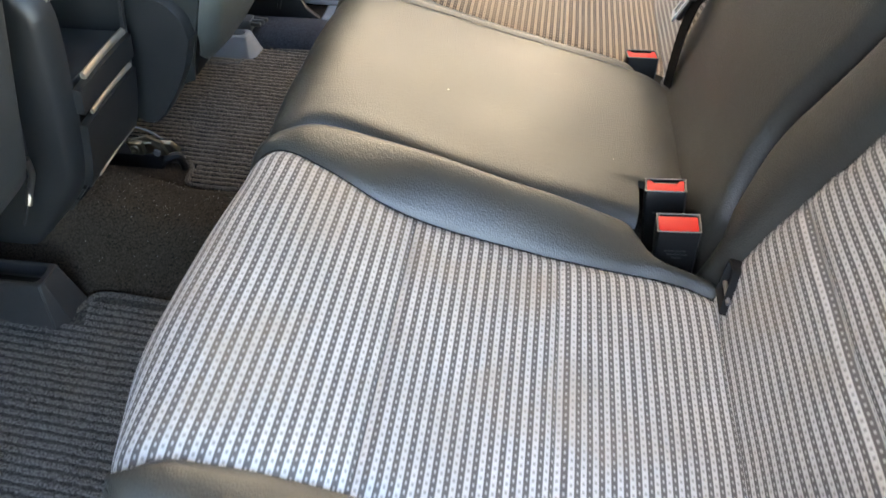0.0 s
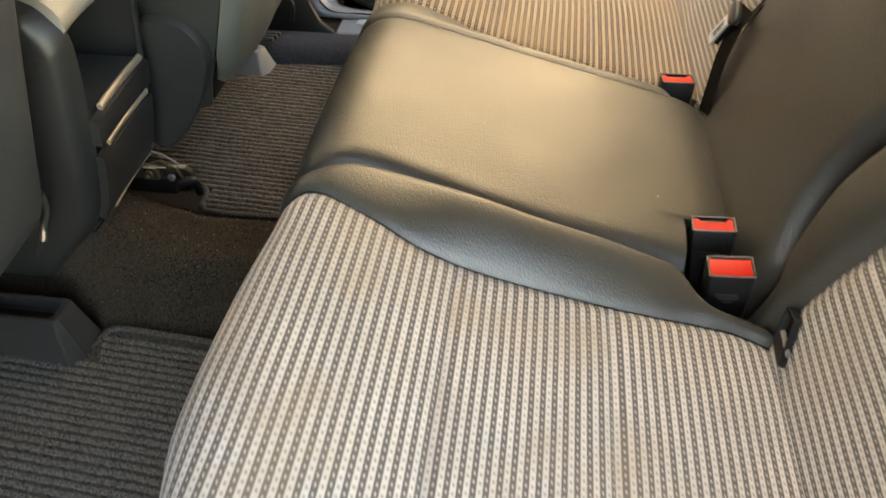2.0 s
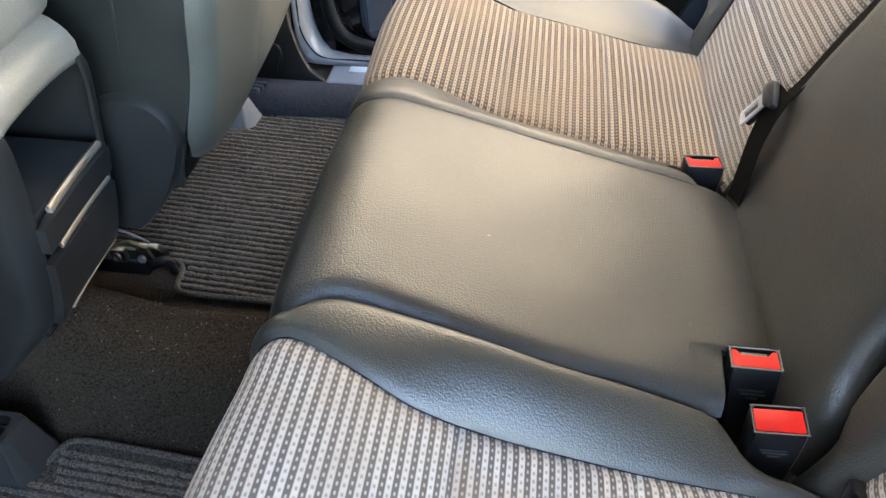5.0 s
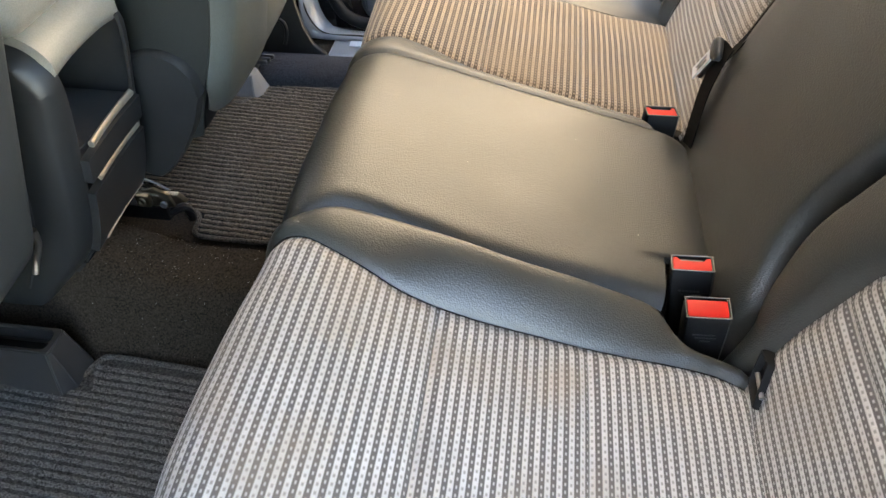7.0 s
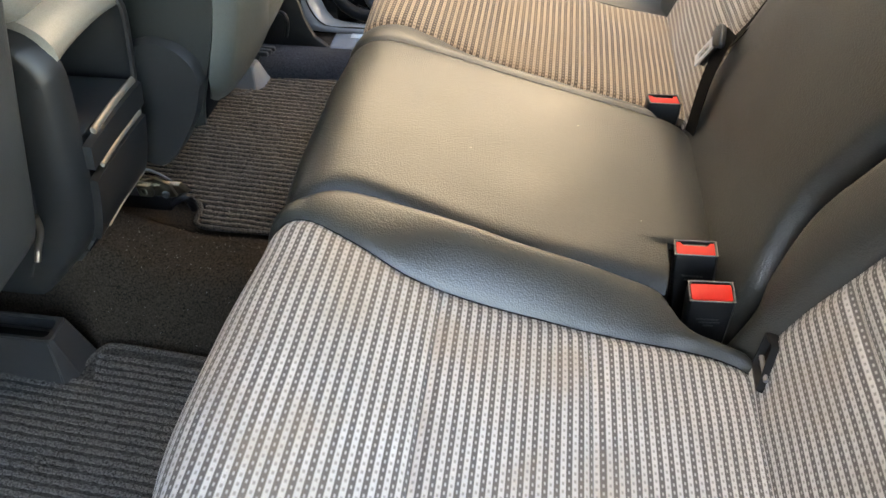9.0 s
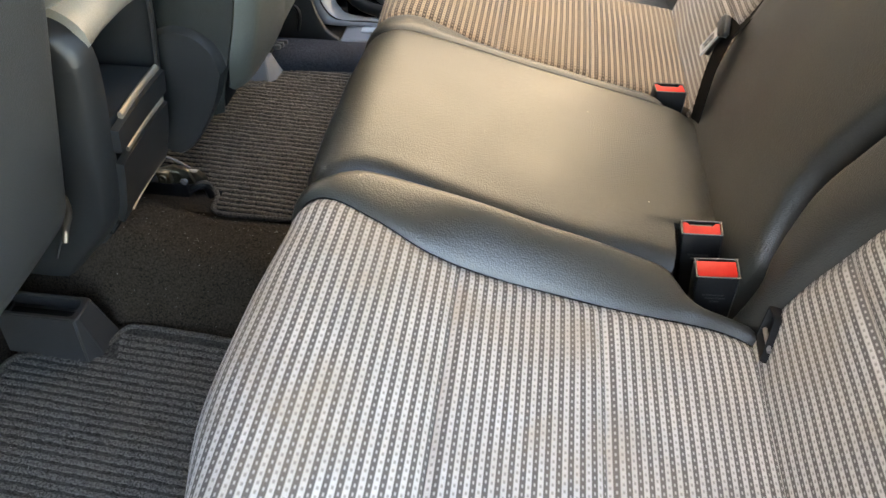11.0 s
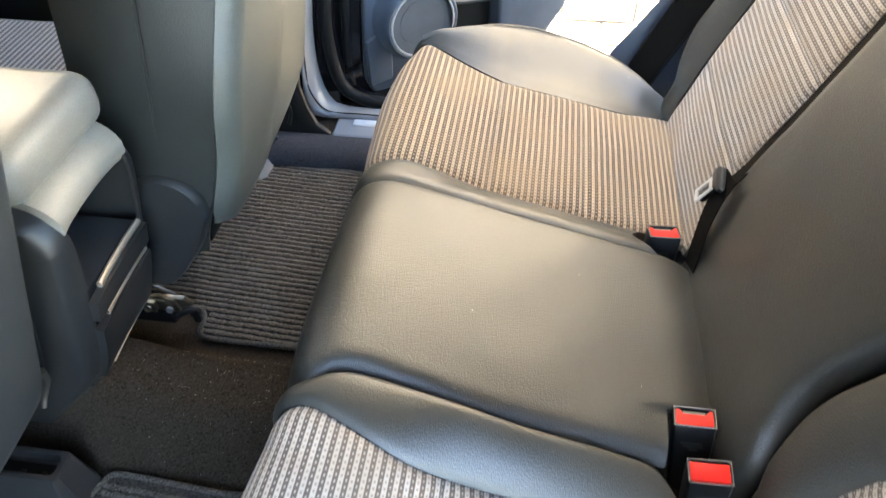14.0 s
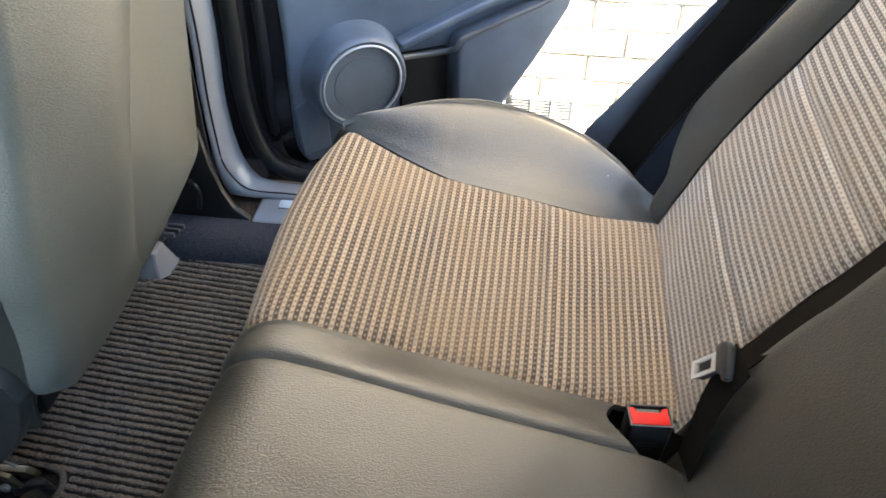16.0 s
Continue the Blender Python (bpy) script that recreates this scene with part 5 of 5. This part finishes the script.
def metal_latch(ob, x, y, z):
    """Rail end hardware: bracket plates, a rod and a bolt."""
    p = rel(ob, [(x, y, z)])[0]
    x, y, z = p
    part("bracket", prism([(x - 0.05, y, z + 0.008), (x - 0.01, y, z + 0.022), (x + 0.012, y, z + 0.012), (x + 0.018, y, z - 0.012), (x - 0.03, y, z - 0.018)], (0, 0.006, 0), 0.001), ZINC, ob, "plated rail bracket")
    part("bracket", prism([(x - 0.03, y + 0.012, z + 0.0), (x + 0.016, y + 0.016, z - 0.002), (x + 0.026, y + 0.020, z - 0.02), (x - 0.01, y + 0.014, z - 0.024)], (0.002, 0.008, 0.002), 0.001), ZINC, ob, "plated rail bracket")
    part("rod", tube([(x - 0.07, y - 0.008, z + 0.028), (x - 0.03, y - 0.004, z + 0.014), (x - 0.004, y + 0.002, z + 0.010)], 0.0035, 16, 8), ZINC, ob, "plated lock rod")
    part("bolt", disc((x + 0.004, y - 0.002, z - 0.004), (0, -1, 0), 0.006, 0.006, 12, 0.001), BAR, ob)
    part("rail", box((x - 0.35, y - 0.004, z - 0.04), (x + 0.005, y + 0.028, z - 0.012), 0.004), RUBBER, ob, "black seat rail")
    bm = box((x - 0.036, y - 0.012, z - 0.006), (x - 0.014, y - 0.002, z + 0.016), 0.002)
    part("bracket", bm, ZINC, ob, "plated box bracket")
    part("bracket", disc((x - 0.025, y - 0.013, z + 0.006), (0, -1, 0.2), 0.007, 0.004, 16, 0.001, inner=0.0035), ZINC, ob, "plated eyelet")
    part("spring", tube([(x - 0.060, y + 0.006, z + 0.020), (x - 0.040, y + 0.012, z + 0.030), (x - 0.018, y + 0.018, z + 0.022), (x + 0.006, y + 0.020, z + 0.004)], 0.0018, 20, 6), BAR, ob, "bent wire spring")
    part("end_stop", tube([(x + 0.0, y + 0.004, z - 0.03), (x + 0.026, y + 0.014, z - 0.022), (x + 0.030, y + 0.018, z - 0.05)], 0.007, 14, 8), BUCKLE, ob, "black rail end stop")


metal_latch(FAR_SEAT, -0.592, 0.852, 0.070)


def rail_cap(ob, x, y0, y1, top, label, material, length=0.12):
    """A wedge-shaped plastic cover on the end of a seat rail, open on top."""
    bm = bmesh.new()
    bot = [(x - length, y0 - 0.006, 0), (x + 0.000, y0 - 0.012, 0), (x + 0.014, y0 + 0.004, 0), (x + 0.016, y1 - 0.004, 0), (x + 0.004, y1 + 0.004, 0), (x - length, y1 + 0.004, 0)]
    up = [(x - length, y0 + 0.006, top), (x - 0.006, y0 + 0.006, top), (x - 0.002, y0 + 0.010, top), (x - 0.002, y1 - 0.008, top), (x - 0.006, y1 - 0.004, top), (x - length, y1 - 0.004, top)]
    rim = [(px + (0.0 if px < x - 0.05 else -0.010), py + (0.007 if k < 3 else -0.006), top) for k, (px, py, _) in enumerate(up)]
    well = [(px, py, top - 0.022) for px, py, _ in rim]
    loops = [[bm.verts.new(p) for p in rel(ob, l)] for l in (bot, up, rim, well)]
    for a, b in zip(loops, loops[1:]):
        for k in range(6):
            bm.faces.new((a[k], a[(k + 1) % 6], b[(k + 1) % 6], b[k]))
    bm.faces.new(loops[0]), bm.faces.new(loops[-1])
    es = [e for e in bm.edges]
    bmesh.ops.bevel(bm, geom=es, offset=0.0015, segments=2, affect="EDGES")
    cap = part("rail_cover", bm, material, ob, label)
    # black slab on the well's floor, shade put into its colour
    part("well", box(*rel(ob, [(x - length + 0.004, y0 + 0.0145, top - 0.0225), (x - 0.0175, y1 - 0.0155, top - 0.0205)]), 0), RUBBER, cap, "black slab for the shade in the open well")
    for k in range(2):
        part("stud", disc(rel(ob, [(x - 0.035 - 0.03 * k, y0 + 0.021, top - 0.0205)])[0], (0, 0, 1), 0.004, 0.003, 12, 0.0005), BUCKLE, cap)
    return cap


rail_cap(NEAR_SEAT, -0.613, 0.546, 0.598, 0.068, "black plastic rail end cover", CAP)
# paler material than the near cover, in place of reflected sky
rail_cap(FAR_SEAT, -0.588, 1.258, 1.300, 0.044, "plastic rail end cover, sky sheen put into its pale colour", PLASTIC_PALE)
part("handle_rod", tube(rel(NEAR_SEAT, [(-0.688, 0.488, 0.036), (-0.705, 0.45, 0.034), (-0.722, 0.37, 0.032), (-0.728, 0.24, 0.032)]), 0.0022, 24, 8), CAP, NEAR_SEAT, "dull steel adjuster rod")
part("clip", tube(rel(NEAR_SEAT, [(-0.592, 0.606, 0.236), (-0.600, 0.611, 0.208), (-0.611, 0.607, 0.184), (-0.616, 0.600, 0.166)]), 0.004, 16, 8), STEEL, NEAR_SEAT, "bright metal trim clip")
bm = box(*rel(FAR_SEAT, [(-0.630, 1.300, 0.036), (-0.592, 1.330, 0.060)]), 0.003)
for k in range(3):
    box(*rel(FAR_SEAT, [(-0.596, 1.302 + 0.011 * k, 0.046), (-0.572 + 0.004 * k, 1.308 + 0.011 * k, 0.056)]), 0.0015, 1, bm=bm)
part("trim_clip", bm, PLASTIC_GREY, FAR_SEAT, "black pronged clip at the rail end")
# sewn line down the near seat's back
part("seam", tube(rel(NEAR_SEAT, [(-0.461, 0.487, 0.574), (-0.480, 0.475, 0.516), (-0.505, 0.463, 0.437), (-0.536, 0.450, 0.342), (-0.565, 0.430, 0.254)]), 0.0016, 60, 6), FLANK_SHADED, NEAR_SEAT, "sewn seam down the back")

# ---- the open far door ----
TH = radians(36)
D, N = Vector((math.cos(TH), math.sin(TH), 0)), Vector((math.sin(TH), -math.cos(TH), 0))
P0 = Vector((-0.241, 1.632, 0.0))
DOOR = thing("rear_door", "open rear car door with dark grey trim, round speaker and pocket", "car door", tuple(P0))


def dp(a, z, off):
    """A point of the door: a along it, z up, off out of the trim."""
    return D * a + Vector((0, 0, z)) + N * off


def door_prism(outline, off, depth, bevel=0.006, seg=3):
    return prism([dp(a, z, off) for a, z in outline], N * depth, bevel, seg)


panel_outline = [(-0.19, 0.68), (-0.191, 0.36), (-0.193, 0.28), (-0.200, 0.17), (-0.204, 0.10), (-0.202, 0.062), (-0.190, 0.034), (-0.155, 0.020), (0.08, 0.020), (0.180, 0.022), (0.210, 0.046), (0.285, 0.129), (0.355, 0.225), (0.45, 0.38), (0.51, 0.68)]
part("trim_panel", door_prism(panel_outline, -0.05, 0.02, 0.008), PLASTIC_DOOR, DOOR, "dark grey moulded door trim")
shell = [(-0.236, 0.70), (-0.236, 0.35), (-0.250, 0.15), (-0.250, 0.05), (-0.222, -0.010), (-0.155, -0.030), (0.15, -0.035), (0.235, -0.010), (0.330, 0.115), (0.415, 0.24), (0.52, 0.42), (0.57, 0.70)]
part("door_shell", door_prism(shell, -0.115, 0.062, 0.012), GLOSS, DOOR, "glossy black door shell")
part("seal", tube([dp(a, z, -0.045) for a, z in [(-0.224, 0.68), (-0.224, 0.35), (-0.236, 0.15), (-0.234, 0.066), (-0.210, 0.018), (-0.155, 0.000), (0.14, -0.004), (0.222, 0.012), (0.315, 0.12), (0.40, 0.25)]], 0.009, 90, 10), RUBBER, DOOR, "black door seal")
# speaker pod
SC = dp(-0.085, 0.196, 0.022)
rows = []
for rad, off in ((0.100, -0.058), (0.0945, -0.050), (0.0915, -0.038), (0.0860, -0.012), (0.0830, -0.004), (0.0795, 0.0), (0.0755, -0.001), (0.0735, -0.006)):
    rows.append([SC + D * math.cos(a) * rad + Vector((0, 0, math.sin(a) * rad)) + N * off for a in [2 * math.pi * k / 64 for k in range(65)]])
sheet_part("speaker_pod", rows, PLASTIC_DOOR, DOOR, 0.0, None, "raised round speaker housing")
part("speaker_ring", disc(SC - N * 0.004, N, 0.0740, 0.005, 64, 0.0014, inner=0.0706), NICKEL, DOOR, "bright ring round the speaker")
part("speaker_grille", disc(SC - N * 0.009, N, 0.0712, 0.004, 64, 0.001), MESH_CLOTH, DOOR, "fine grey speaker mesh")
part("speaker_cap", disc(SC - N * 0.0055, N, 0.052, 0.0012, 48, 0.0011), MESH_CLOTH, DOOR, "domed centre of the grille")
# pocket, its rim and the armrest ledge
part("lower_ledge", door_prism([(-0.200, 0.160), (-0.161, 0.178), (-0.140, 0.165), (-0.142, 0.06), (-0.198, 0.055)], -0.034, 0.012, 0.004), PLASTIC_DOOR, DOOR, "lower trim ledge")
part("pocket_panel", door_prism([(0.104, 0.024), (0.108, 0.195), (0.116, 0.222), (0.165, 0.231), (0.287, 0.251), (0.362, 0.264), (0.352, 0.226), (0.280, 0.130), (0.205, 0.048), (0.178, 0.026)], -0.032, 0.042, 0.009, 4), PLASTIC_DOOR, DOOR, "grey door pocket front")
part("pocket_rim", tube([dp(0.002, 0.213, -0.004), dp(0.04, 0.204, -0.010), dp(0.083, 0.200, -0.006), dp(0.104, 0.207, 0.006), dp(0.114, 0.224, 0.010), dp(0.165, 0.232, 0.010), dp(0.287, 0.252, 0.010), dp(0.364, 0.266, 0.010)], 0.0055, 70, 10), PLASTIC_GREY, DOOR, "pale upper rim of the pocket")
# no real hollow: a black sheet draws the pocket's shade
part("pocket_well", door_prism([(0.004, 0.03), (0.004, 0.208), (0.103, 0.197), (0.100, 0.03)], -0.034, 0.012, 0.003), RUBBER, DOOR, "black sheet for the shade in the pocket")
part("armrest_ledge", door_prism([(0.000, 0.238), (0.15, 0.271), (0.39, 0.312), (0.39, 0.288), (0.155, 0.256), (0.006, 0.224)], -0.034, 0.030, 0.005), PLASTIC_DOOR, DOOR, "armrest ledge")

# ---- things on the wall ----
vent = thing("wall_vent", "white louvred vent low in the brick wall", "vent", (0.015, WALL_Y, -0.445))
part("frame", box((-0.100, -0.004, -0.050), (0.105, 0.006, 0.045), 0.003), VENT, vent)
for c in range(3):
    for k in range(8):
        part("louvre", box((-0.092 + c * 0.066, -0.010, -0.042 + k * 0.0105), (-0.034 + c * 0.066, -0.003, -0.0365 + k * 0.0105), 0.001), VENT, vent)
post = tagged(part("wall_post", box((-0.135, WALL_Y - 0.02, -0.66), (-0.092, WALL_Y + 0.008, -0.375), 0.006), WHITE), "white metal post at the foot of the wall", "post")

# ---- bricks ----
BRICK_L, BRICK_H, JOINT = 0.240, 0.0866, 0.010
brick_me = mesh_of(box((-(BRICK_L - JOINT) / 2, -0.004, -(BRICK_H - JOINT) / 2), ((BRICK_L - JOINT) / 2, 0.055, (BRICK_H - JOINT) / 2), 0.004, 1), "brick")
brick_me.materials.append(BRICK)
rng = random.Random(7)
upper = bmesh.new()
for r in range(-6, 40):
    z = -0.163 + BRICK_H * (r + 0.5)
    for c in range(-12, 15):
        x = 0.148 + BRICK_L * (c + 0.5) - (0.135 if r % 2 else 0)
        if abs(z + 0.45) < 0.05 and -0.11 < x < 0.16:
            continue
        y = WALL_Y + rng.uniform(-0.0015, 0.0015)
        if r < 8 and abs(x) < 1.6:
            b = new("brick", brick_me)
            b.parent = wall
            b.location = (x, y, z)
        else:
            l, h = (BRICK_L - JOINT) / 2, (BRICK_H - JOINT) / 2
            vs = [upper.verts.new(p) for p in ((x - l, y - 0.004, z - h), (x + l, y - 0.004, z - h), (x + l, y - 0.004, z + h), (x - l, y - 0.004, z + h), (x - l, y + 0.02, z - h), (x + l, y + 0.02, z - h), (x + l, y + 0.02, z + h), (x - l, y + 0.02, z + h))]
            for q in ((0, 1, 2, 3), (0, 4, 5, 1), (1, 5, 6, 2), (2, 6, 7, 3), (3, 7, 4, 0)):
                upper.faces.new([vs[k] for k in q])
tagged(part("brickwork", upper, BRICK, wall), kind="stuff")
